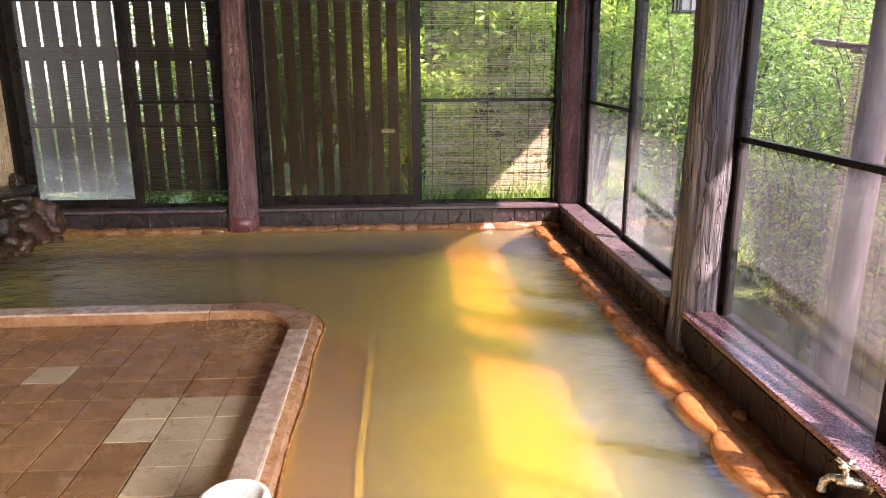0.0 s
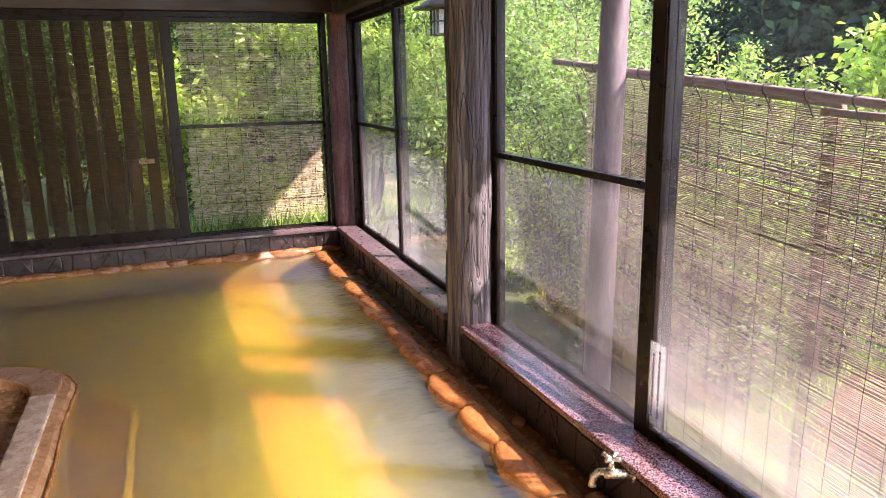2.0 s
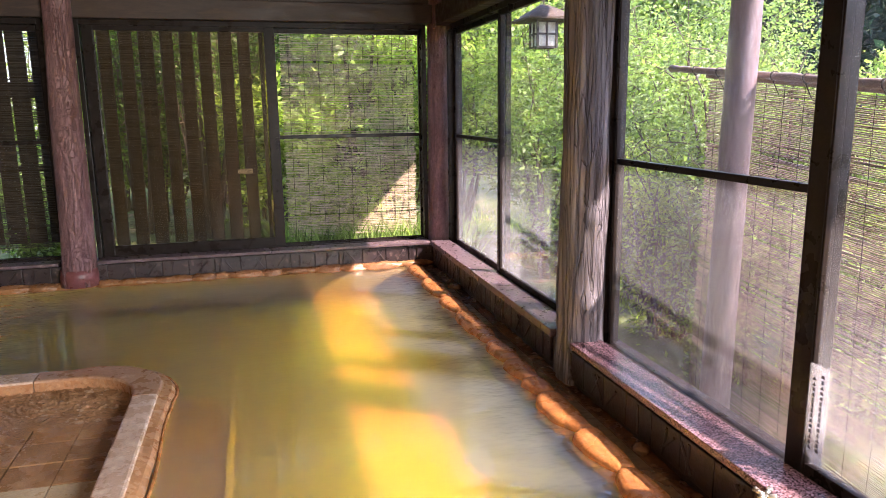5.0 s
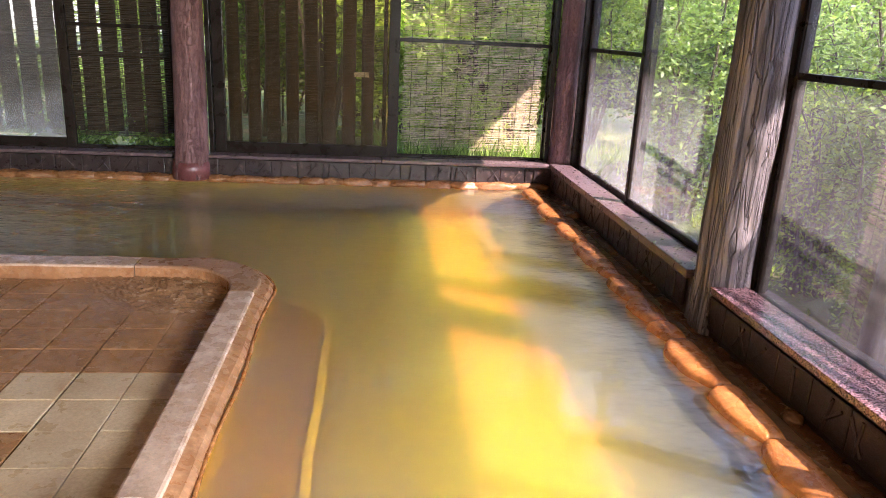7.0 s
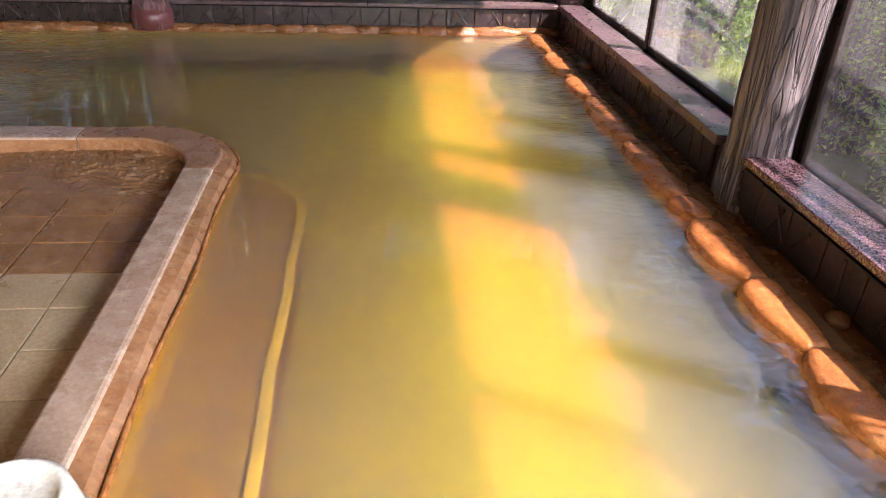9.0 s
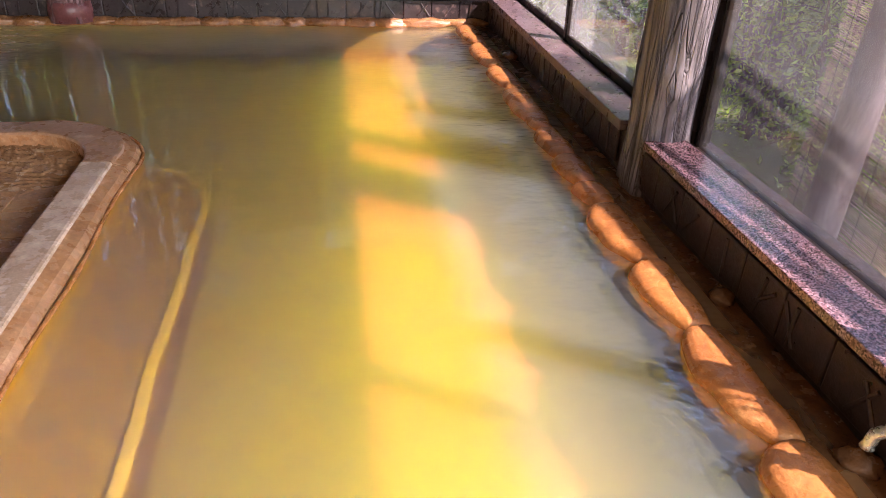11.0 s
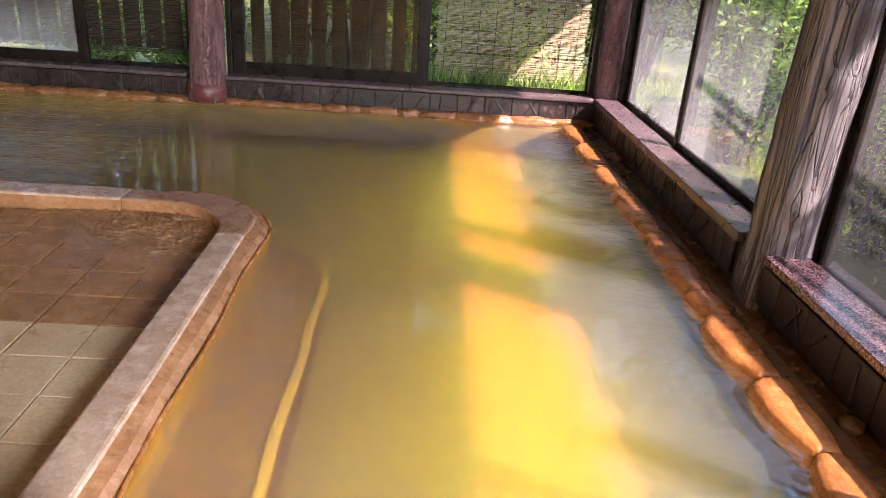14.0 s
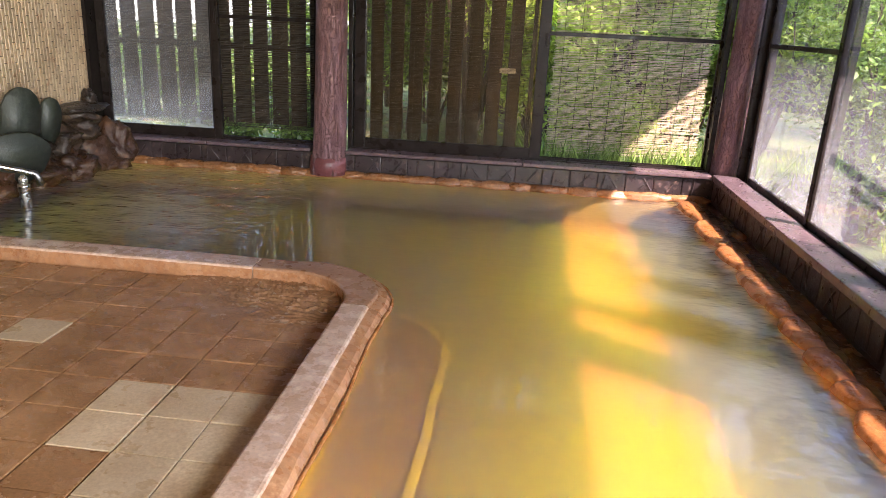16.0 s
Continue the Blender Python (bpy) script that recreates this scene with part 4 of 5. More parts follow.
# ---- rocks and spout in the far corner ----
def rocks():
    spec = [((-3.12, 5.98, 0.10), (0.20, 0.26, 0.20), MAT_ROCK_ORANGE), ((-3.02, 5.62, 0.06), (0.15, 0.20, 0.14), MAT_ROCK_ORANGE), ((-3.16, 5.66, 0.22), (0.16, 0.19, 0.13), MAT_ROCK),
            ((-3.20, 5.95, 0.32), (0.16, 0.20, 0.09), MAT_ROCK), ((-3.08, 5.84, 0.28), (0.12, 0.13, 0.085), MAT_ROCK), ((-3.02, 6.14, 0.12), (0.16, 0.14, 0.20), MAT_ROCK_ORANGE),
            ((-3.14, 5.35, 0.05), (0.22, 0.24, 0.12), MAT_ROCK_ORANGE), ((-3.18, 5.42, 0.20), (0.15, 0.14, 0.10), MAT_ROCK), ((-3.20, 4.95, 0.06), (0.2, 0.3, 0.14), MAT_ROCK_ORANGE),
            ((-3.20, 4.45, 0.05), (0.2, 0.3, 0.15), MAT_ROCK), ((-3.05, 6.00, 0.02), (0.18, 0.2, 0.06), MAT_ROCK_ORANGE), ((-3.22, 6.20, 0.44), (0.07, 0.06, 0.10), MAT_ROCK)]
    for i, (c, s, m) in enumerate(spec):
        bm = bmesh.new()
        lump_stone(bm, c, s, 0.5 * i, 0.38, 3.7 * i + 1, 4, 1.7)
        tagged(link("boulder", bm, m, None, "wet brown boulder piled beside the pool" if m is MAT_ROCK else "rust-coloured wet boulder at the water", True), category="boulder", group="boulders in the pool corner")
    bm = bmesh.new()
    lump_stone(bm, (-3.13, 5.92, 0.43), (0.17, 0.30, 0.030), 0.1, 0.25, 40, 4, 1.5)
    tagged(link("flat_rock", bm, MAT_ROCK, None, "dark flat rock laid on top of the boulders", True), category="boulder")


def slab(c, w, h, lean, turn, seed):
    """An upright rounded slab of stone, broad at the foot."""
    bm = bmesh.new()
    n = 18
    front, back = [], []
    for k in range(n):
        a = 2 * math.pi * k / n
        x, z = math.sin(a) * w * (1.0 - 0.18 * math.cos(a)), (1 - math.cos(a)) * h / 2
        x *= 1 + 0.12 * noise.noise(Vector((math.sin(a) * 2, math.cos(a) * 2, seed)))
        front.append(bm.verts.new((x, -0.022 - 0.008 * math.sin(a), z)))
        back.append(bm.verts.new((x * 0.97, 0.022, z * 0.985)))
    bm.faces.new(front)
    bm.faces.new(back[::-1])
    for k in range(n):
        bm.faces.new((front[(k + 1) % n], front[k], back[k], back[(k + 1) % n]))
    bmesh.ops.bevel(bm, geom=[e for e in bm.edges], offset=0.006, segments=2, affect="EDGES")
    bmesh.ops.transform(bm, matrix=pose(*c, lean, 0, turn), verts=bm.verts)
    tagged(link("stone_slab", bm, MAT_SLAB, None, "grey-green upright stone slab against the tiled wall", True), category="stone slab", group="upright slabs")


def spout():
    root = thing("water_spout", (-2.77, 4.77, -0.34), "dull steel standpipe with a bent outlet in the pool", "spout")
    bm = bmesh.new()
    tube(bm, [(-2.77, 4.77, -0.34), (-2.77, 4.77, 0.10), (-2.77, 4.77, 0.125), (-2.77, 4.77, 0.14)], [0.032, 0.032, 0.034, 0.034], 16)
    part("standpipe", bm, MAT_STEEL, root, "", True)
    bm = bmesh.new()
    tube(bm, [(-2.77, 4.77, 0.14), (-2.77, 4.77, 0.155), (-2.77, 4.77, 0.175), (-2.77, 4.77, 0.19)], [0.018, 0.026, 0.026, 0.012], 14)
    part("cap_nut", bm, MAT_CHROME, root, "bright cap nut", True)
    bm = bmesh.new()
    tube(bm, [(-3.25, 4.52, 0.36), (-3.0, 4.66, 0.28), (-2.80, 4.82, 0.205), (-2.755, 4.86, 0.185), (-2.745, 4.872, 0.16), (-2.743, 4.875, 0.11)], [0.017, 0.017, 0.017, 0.018, 0.019, 0.019], 12)
    part("outlet_pipe", bm, MAT_STEEL, root, "thin bent steel pipe", True)


rocks()
slab((-3.12, 5.22, 0.16), 0.13, 0.50, 12, 70, 1)
slab((-3.10, 5.50, 0.22), 0.075, 0.34, 10, 75, 4)
slab((-3.02, 5.02, 0.06), 0.20, 0.36, 18, 62, 7)
spout()


# ---- tap, bowl, notice ----
def tap():
    root = thing("tap", (1.47, 1.86, 0.165), "limescaled chrome tap with a lever handle on the wall", "tap")
    bm = bmesh.new()
    tube(bm, [(1.478, 1.845, 0.165), (1.45, 1.855, 0.168), (1.41, 1.87, 0.17), (1.385, 1.885, 0.168)], [0.014, 0.016, 0.017, 0.015], 14)
    part("body", bm, MAT_CHROME, root, "", True)
    bm = bmesh.new()
    tube(bm, [(1.478, 1.843, 0.165), (1.468, 1.848, 0.166)], [0.030, 0.026], 16)
    part("flange", bm, MAT_CHROME, root, "", True)
    bm = bmesh.new()
    tube(bm, [(1.425, 1.865, 0.17), (1.400, 1.885, 0.172), (1.378, 1.905, 0.165), (1.366, 1.918, 0.145), (1.364, 1.922, 0.115), (1.364, 1.922, 0.108)], [0.013, 0.0135, 0.0135, 0.013, 0.0125, 0.015], 12)
    part("outlet", bm, MAT_CHROME, root, "curved outlet crusted white", True)
    bm = bmesh.new()
    tube(bm, [(1.405, 1.875, 0.178), (1.405, 1.875, 0.205), (1.405, 1.875, 0.222)], [0.013, 0.009, 0.011], 12)
    part("spindle", bm, MAT_CHROME, root, "", True)
    bm = bmesh.new()
    for a in (0.5, 2.07, 3.64, 5.21):
        tube(bm, [(1.405, 1.875, 0.222), (1.405 + 0.016 * math.cos(a), 1.875 + 0.016 * math.sin(a), 0.226), (1.405 + 0.034 * math.cos(a), 1.875 + 0.034 * math.sin(a), 0.232)], [0.008, 0.007, 0.009], 8)
    part("handle", bm, MAT_CHROME, root, "small star-shaped handle", True)


tap()


def bowl():
    """A wash bowl turned upside down on the rim: its foot ring shows on top."""
    root = thing("wash_bowl", (-0.505, 1.955, 0.055), "white plastic wash bowl turned upside down on the rim", "bowl")
    n = 40
    prof = [(0.126, 0.0), (0.128, 0.006), (0.122, 0.012), (0.117, 0.05), (0.110, 0.082), (0.100, 0.090), (0.093, 0.091), (0.088, 0.088), (0.084, 0.081), (0.05, 0.080), (0.03, 0.079), (0.0005, 0.079)]
    bm = bmesh.new()
    rows = [[bm.verts.new((-0.505 + r * math.cos(2 * math.pi * k / n), 1.955 + r * math.sin(2 * math.pi * k / n), 0.055 + z)) for k in range(n)] for r, z in prof]
    for a, b in zip(rows, rows[1:]):
        for k in range(n):
            bm.faces.new((a[k], a[(k + 1) % n], b[(k + 1) % n], b[k]))
    part("shell", bm, MAT_BOWL, root, "", True)
    bm = bmesh.new()
    for z in (0.024, 0.040):
        tube(bm, [(-0.505 + (0.1205 - z * 0.12) * math.cos(a), 1.955 + (0.1205 - z * 0.12) * math.sin(a), 0.055 + z) for a in np.linspace(0, 2 * math.pi, 41)], 0.0022, 6, False)
    part("band", bm, MAT_BOWL, root, "raised bands round the side", True)


bowl()


def notice():
    root = thing("notice", (1.614, 1.935, 0.28), "white film notice with two columns of small writing on glass", "notice")
    part("sheet", boxed(1.6135, 1.6150, 1.893, 1.978, 0.278, 0.575), MAT_PAPER, root)
    rng = np.random.default_rng(2)
    for col, (y, top, count) in enumerate(((1.920, 0.545, 15), (1.952, 0.53, 14))):
        for i in range(count):
            z = top - i * 0.0168
            bm = bmesh.new()
            h = rng.uniform(0.008, 0.012)
            box(bm, 1.6118, 1.6134, y - 0.007, y + 0.007, z - h / 2, z - h / 2 + 0.004)
            box(bm, 1.6118, 1.6134, y - 0.002, y + 0.002, z - h / 2, z + h / 2)
            if rng.random() < 0.7:
                box(bm, 1.6118, 1.6134, y - 0.006, y + 0.006, z + h / 2 - 0.0035, z + h / 2)
            part("bar", bm, MAT_INK, root)


notice()


# ---- blinds and fence outside ----
def reed_blind(name, axis, a0, a1, at, z0, z1, pitch, thick, mat, label, strings, seed, sway=0.004, gaps=0.04, slope=0.0):
    """Split reeds tied side by side with thin strings, hanging from a batten."""
    rng = np.random.default_rng(seed)
    base = ((a0 + a1) / 2, at, z0) if axis == "x" else (at, (a0 + a1) / 2, z0)
    root = thing(name, base, label, "blind")
    verts, faces = [], []
    count = int((z1 - z0) / pitch)
    segs = 9
    for i in range(count):
        if rng.random() < gaps:
            continue
        z = z0 + i * pitch + rng.normal() * pitch * 0.12
        t = thick * rng.uniform(0.75, 1.2)
        us = np.linspace(a0 + rng.uniform(-0.012, 0.008), a1 + rng.uniform(-0.008, 0.012), segs)
        wob = rng.normal(size=segs) * pitch * 0.16
        k0 = len(verts)
        for u, dz in zip(us, wob):
            off = sway * math.sin(u * 3 + z * 2)
            for dw, dq in ((-t / 2, 0), (0, t / 2), (t / 2, 0), (0, -t / 2)):
                verts.append((u, at + off + dw, z + dz + dq) if axis == "x" else (at + off + dw, u, z + dz + dq - slope * (a1 - u)))
        for s in range(segs - 1):
            for c in range(4):
                a, b = k0 + 4 * s + c, k0 + 4 * s + (c + 1) % 4
                faces.append((a, b, b + 4, a + 4))
    tagged(poly_mesh("reeds", verts, faces, mat, root), kind="stuff")
    for s in range(strings):
        u = a0 + (a1 - a0) * (s + 0.5) / strings
        bm = bmesh.new()
        pts = []
        for z in np.linspace(z0 - 0.01, z1, 14):
            d = rng.normal() * 0.0015
            off = sway * math.sin(u * 3 + z * 2)
            pts.append((u + d, at - thick * 0.9 + off, z) if axis == "x" else (at - thick * 0.9 + off, u + d, z - slope * (a1 - u)))
        tube(bm, pts, 0.0016, 5)
        part("string", bm, MAT_STRING, root)
    bm = bmesh.new()
    if axis == "x":
        box(bm, a0 - 0.01, a1 + 0.01, at - 0.012, at + 0.012, z1, z1 + 0.03, 0.003)
    else:
        box(bm, at - 0.012, at + 0.012, a0 - 0.01, a1 + 0.01, z1, z1 + 0.03, 0.003)
        for v in bm.verts:
            v.co.z -= slope * (a1 - v.co.y)
    part("batten", bm, mat, root)
    return root


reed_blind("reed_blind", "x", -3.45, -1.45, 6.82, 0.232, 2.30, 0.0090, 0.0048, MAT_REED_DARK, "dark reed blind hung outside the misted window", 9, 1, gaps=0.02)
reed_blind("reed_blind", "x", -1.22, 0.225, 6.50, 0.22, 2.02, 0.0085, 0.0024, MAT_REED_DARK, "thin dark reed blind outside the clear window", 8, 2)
reed_blind("reed_blind", "x", 0.285, 1.495, 7.00, 0.175, 2.25, 0.0088, 0.0042, MAT_REED, "tan reed blind outside the gauze screen", 9, 3)
reed_blind("garden_blind", "y", 2.12, 3.94, 2.55, -0.48, 1.485, 0.0090, 0.0056, MAT_REED_GREY, "weathered grey reed blind tied to a bamboo pole", 13, 4, sway=0.012, slope=0.092)
reed_blind("garden_blind", "y", 0.2, 2.18, 2.53, -0.45, 1.29, 0.0090, 0.0056, MAT_REED_GREY, "weathered reed blind overlapping its neighbour", 16, 5, sway=0.012, slope=0.05)


def bamboo_pole():
    root = thing("bamboo_pole", (2.51, 2.4, 1.40), "thin weathered bamboo pole carrying the garden blinds", "pole")
    bm = bmesh.new()
    pts, rad = [], []
    for i in range(60):
        y = 4.26 - i * 0.085
        pts.append((2.51, y, 1.555 - (4.26 - y) * 0.092))
        rad.append(0.019 + (0.004 if i % 6 == 0 else 0.0))
    tube(bm, pts, rad, 10)
    part("cane", bm, MAT_POLE, root, "", True)
    for i in range(16):
        y = 4.0 - i * 0.22
        z = 1.555 - (4.26 - y) * 0.092
        bm = bmesh.new()
        tube(bm, [(2.51 + 0.024 * math.cos(a), y + 0.006 * a / 6, z + 0.024 * math.sin(a)) for a in np.linspace(0, 9, 18)] + [(2.54, y, z - 0.09)], 0.003, 5)
        part("tie", bm, MAT_STRING, root, "twine tie")


bamboo_pole()
post("garden_post", ((2.395, 3.50, GROUND - 0.1), (2.42, 3.45, 2.50)), (0.080, 0.072), MAT_LOG_SMOOTH, "smooth mauve-grey log post under the eave", 0.03, freq=5.0)


def fence():
    root = thing("slat_fence", (-1.6, 6.98, -0.1), "weathered fence of upright boards with gaps", "fence")
    rng = np.random.default_rng(4)
    places = [(-3.60 + i * 0.163, 0.067, 0.25) for i in range(13)] + [(-1.302 + i * 0.160, 0.055, -0.12) for i in range(9)]
    for x, half, foot in places:
        w = half + rng.uniform(-0.005, 0.005)
        t = rng.uniform(-0.005, 0.005)
        bm = bmesh.new()
        ring = [(-1.0, 0.0), (-0.86, -0.010), (-0.45, -0.017), (0.0, -0.020), (0.45, -0.017), (0.86, -0.010), (1.0, 0.0), (0.9, 0.012), (-0.9, 0.012)]
        ends = [[bm.verts.new((x + a * w, 6.952 + d, z)) for a, d in ring] for z in (foot, 2.75)]
        for k in range(len(ring)):
            bm.faces.new((ends[0][k], ends[0][(k + 1) % len(ring)], ends[1][(k + 1) % len(ring)], ends[1][k]))
        bm.faces.new(ends[0][::-1])
        bm.faces.new(ends[1])
        bmesh.ops.transform(bm, matrix=Matrix.Translation((x, 6.95, 0)) @ Matrix.Rotation(t, 4, "Y") @ Matrix.Translation((-x, -6.95, 0)), verts=bm.verts)
        part("board", bm, MAT_SLAT, root)
    part("tag", boxed(-0.14, -0.01, 6.922, 6.930, 0.780, 0.822, bevel=0.002), MAT_REED, root, "small pale wooden tag")
    for z, h in ((0.85, 0.05), (1.46, 0.13)):
        part("rail", boxed(-3.7, -1.38, 6.966, 7.01, z, z + h, bevel=0.003), MAT_SLAT, root)


fence()


def lantern():
    c = (2.75, 6.9)
    z = 1.88
    root = thing("garden_lantern", (c[0], c[1], z), "small hanging lantern with a dark pitched roof and paper panes", "lantern")
    for dx in (-1, 1):
        for dy in (-1, 1):
            part("corner_bar", boxed(c[0] + dx * 0.095 - 0.01, c[0] + dx * 0.095 + 0.01, c[1] + dy * 0.095 - 0.01, c[1] + dy * 0.095 + 0.01, z, z + 0.26), MAT_BEAM, root)
    for dx, dy in ((1, 0), (-1, 0), (0, 1), (0, -1)):
        bx = (c[0] + dx * 0.088 - (0.003 if dx else 0.085), c[0] + dx * 0.088 + (0.003 if dx else 0.085), c[1] + dy * 0.088 - (0.003 if dy else 0.085), c[1] + dy * 0.088 + (0.003 if dy else 0.085))
        part("pane", boxed(*bx, z + 0.02, z + 0.24), MAT_LANTERN, root, "cream paper pane")
        bm = bmesh.new()
        for q in (0.0, 0.12, 0.235):
            box(bm, c[0] + dx * 0.097 - (0.005 if dx else 0.085), c[0] + dx * 0.097 + (0.005 if dx else 0.085), c[1] + dy * 0.097 - (0.005 if dy else 0.085), c[1] + dy * 0.097 + (0.005 if dy else 0.085), z + q, z + q + 0.018)
        box(bm, c[0] + dx * 0.097 - 0.006, c[0] + dx * 0.097 + 0.006, c[1] + dy * 0.097 - 0.006, c[1] + dy * 0.097 + 0.006, z, z + 0.25)
        part("lattice", bm, MAT_BEAM, root)
    bm = bmesh.new()
    lo = [bm.verts.new((c[0] + sx * 0.24, c[1] + sy * 0.24, z + 0.25)) for sx, sy in ((-1, -1), (1, -1), (1, 1), (-1, 1))]
    lo2 = [bm.verts.new((c[0] + sx * 0.24, c[1] + sy * 0.24, z + 0.27)) for sx, sy in ((-1, -1), (1, -1), (1, 1), (-1, 1))]
    top = [bm.verts.new((c[0] + sx * 0.03, c[1] + sy * 0.03, z + 0.40)) for sx, sy in ((-1, -1), (1, -1), (1, 1), (-1, 1))]
    bm.faces.new(lo[::-1])
    bm.faces.new(top)
    for a, b in ((lo, lo2), (lo2, top)):
        for k in range(4):
            bm.faces.new((a[k], a[(k + 1) % 4], b[(k + 1) % 4], b[k]))
    part("roof", bm, MAT_BARK, root, "dark pitched roof")
    bm = bmesh.new()
    tube(bm, [(c[0], c[1], z + 0.40), (c[0], c[1], 2.50)], 0.008, 6)
    part("hanger", bm, MAT_STRING, root)


lantern()


# ---- garden ----
def garden():
    k = 0
    east = [
        ((3.9, 5.9, GROUND), 2.3, 0.85, 5200, 0.060, MAT_LEAF), ((5.0, 7.6, GROUND), 2.9, 1.2, 6500, 0.065, MAT_LEAF), ((4.2, 9.4, GROUND), 3.4, 1.5, 6500, 0.08, MAT_LEAF),
        ((6.6, 6.2, GROUND), 1.65, 1.3, 6500, 0.06, MAT_LEAF_YELLOW), ((6.2, 10.2, GROUND), 2.9, 1.5, 7000, 0.08, MAT_LEAF), ((5.4, 4.9, GROUND), 1.6, 0.9, 5200, 0.055, MAT_LEAF_YELLOW),
        ((4.4, 4.3, GROUND), 1.7, 0.6, 3600, 0.05, MAT_LEAF), ((7.6, 4.6, GROUND), 1.5, 1.2, 5600, 0.06, MAT_LEAF), ((6.2, 3.0, GROUND), 1.75, 0.9, 4200, 0.07, MAT_LEAF_YELLOW),
        ((7.8, 2.2, GROUND), 1.65, 1.1, 4800, 0.08, MAT_LEAF), ((3.35, 4.75, GROUND), 2.35, 0.60, 4200, 0.045, MAT_LEAF), ((3.45, 4.05, GROUND), 2.1, 0.42, 3600, 0.045, MAT_LEAF), ((3.2, 7.6, GROUND), 2.6, 0.9, 4200, 0.085, MAT_LEAF), ((9.5, 7.0, GROUND), 1.35, 1.7, 6000, 0.08, MAT_LEAF),
        ((10.5, 3.8, GROUND), 1.4, 1.5, 5000, 0.08, MAT_LEAF_YELLOW), ((9.2, 1.0, GROUND), 1.6, 1.4, 4200, 0.085, MAT_LEAF),
    ]
    for b, h, s, c, lf, m in east:
        k += 1
        bush("garden_bush", b, h, s, int(c * 1.4), lf * 0.84, m, "dense sunlit green shrub in the garden", 100 + k, low=0.06, stems=11)
    north = [
        ((0.75, 7.6, -0.05), 0.75, 0.5, 900, 0.11, MAT_LEAF_YELLOW), ((1.5, 7.9, -0.05), 1.3, 0.6, 1500, 0.12, MAT_LEAF), ((0.3, 8.1, -0.05), 1.6, 0.7, 1500, 0.14, MAT_LEAF_YELLOW),
        ((1.2, 8.8, -0.05), 3.2, 1.2, 2400, 0.13, MAT_LEAF_YELLOW), ((-0.5, 8.6, -0.05), 2.9, 1.0, 3800, 0.08, MAT_LEAF_DEEP), ((-2.7, 10.0, -0.05), 2.2, 1.4, 3000, 0.09, MAT_LEAF_YELLOW), ((-1.2, 9.0, -0.05), 2.6, 0.8, 3600, 0.08, MAT_LEAF_DEEP),
        ((0.5, 10.2, -0.05), 4.0, 1.7, 5500, 0.10, MAT_LEAF_DEEP), ((2.3, 8.4, -0.2), 2.6, 0.9, 4000, 0.10, MAT_LEAF_YELLOW),
        ((-2.6, 7.3, -0.05), 0.45, 0.35, 700, 0.09, MAT_LEAF), ((-1.9, 7.25, -0.05), 0.45, 0.35, 700, 0.09, MAT_LEAF), ((1.80, 7.35, -0.1), 2.3, 0.25, 1000, 0.11, MAT_LEAF),
        ((-4.0, 8.9, -0.05), 0.8, 0.6, 1200, 0.11, MAT_LEAF), ((-3.1, 8.8, -0.05), 0.8, 0.6, 1200, 0.11, MAT_LEAF), ((-2.2, 8.8, -0.05), 0.8, 0.6, 1200, 0.11, MAT_LEAF), ((-1.1, 9.9, -0.05), 1.4, 0.8, 2200, 0.11, MAT_LEAF), ((0.0, 9.6, -0.05), 1.4, 0.8, 2200, 0.11, MAT_LEAF_YELLOW), ((-0.3, 11.0, -0.05), 3.0, 1.1, 4200, 0.12, MAT_LEAF_YELLOW), ((-1.8, 11.2, -0.05), 3.0, 1.1, 4200, 0.12, MAT_LEAF_YELLOW),
    ]
    for b, h, s, c, lf, m in north:
        k += 1
        bush("garden_bush", b, h, s, int(c * 1.8), lf * 0.68, m, "leafy green shrub behind the blinds", 100 + k)
    for b, h, s in (((3.05, 4.3, GROUND), 1.5, 0.45), ((3.2, 5.3, GROUND), 1.6, 0.5), ((3.3, 3.4, GROUND), 1.4, 0.5), ((3.6, 6.4, GROUND), 1.5, 0.5), ((4.2, 3.5, GROUND), 1.7, 0.7)):
        k += 1
        bush("twiggy_bush", b, h, s, 3600, 0.05, MAT_LEAF_YELLOW if k % 2 else MAT_LEAF, "twiggy thin-leaved shrub close to the windows", 100 + k, stems=34, low=0.03)
    # tall sprays in front of the dark woods
    bush("tall_shrub", (5.05, 3.80, GROUND), 2.35, 0.55, 2600, 0.085, MAT_LEAF_YELLOW, "broad-leaved bright shrub standing above the blind", 171, stems=9, slim=0.55)
    bush("tall_shrub", (5.9, 3.9, GROUND), 2.2, 0.6, 2200, 0.085, MAT_LEAF, "broad-leaved green shrub behind the blind", 172, stems=9, slim=0.55)
    bush("leafy_shoot", (4.45, 4.42, GROUND), 2.5, 0.12, 70, 0.085, MAT_LEAF_YELLOW, "single tall leafy shoot above the blind", 173, stems=1, slim=0.5, low=0.6, category="shoot")
    bush("leafy_shoot", (4.5, 4.05, GROUND), 2.05, 0.16, 110, 0.075, MAT_LEAF_YELLOW, "short leafy shoot above the blind", 174, stems=2, slim=0.5, low=0.6, category="shoot")



garden()


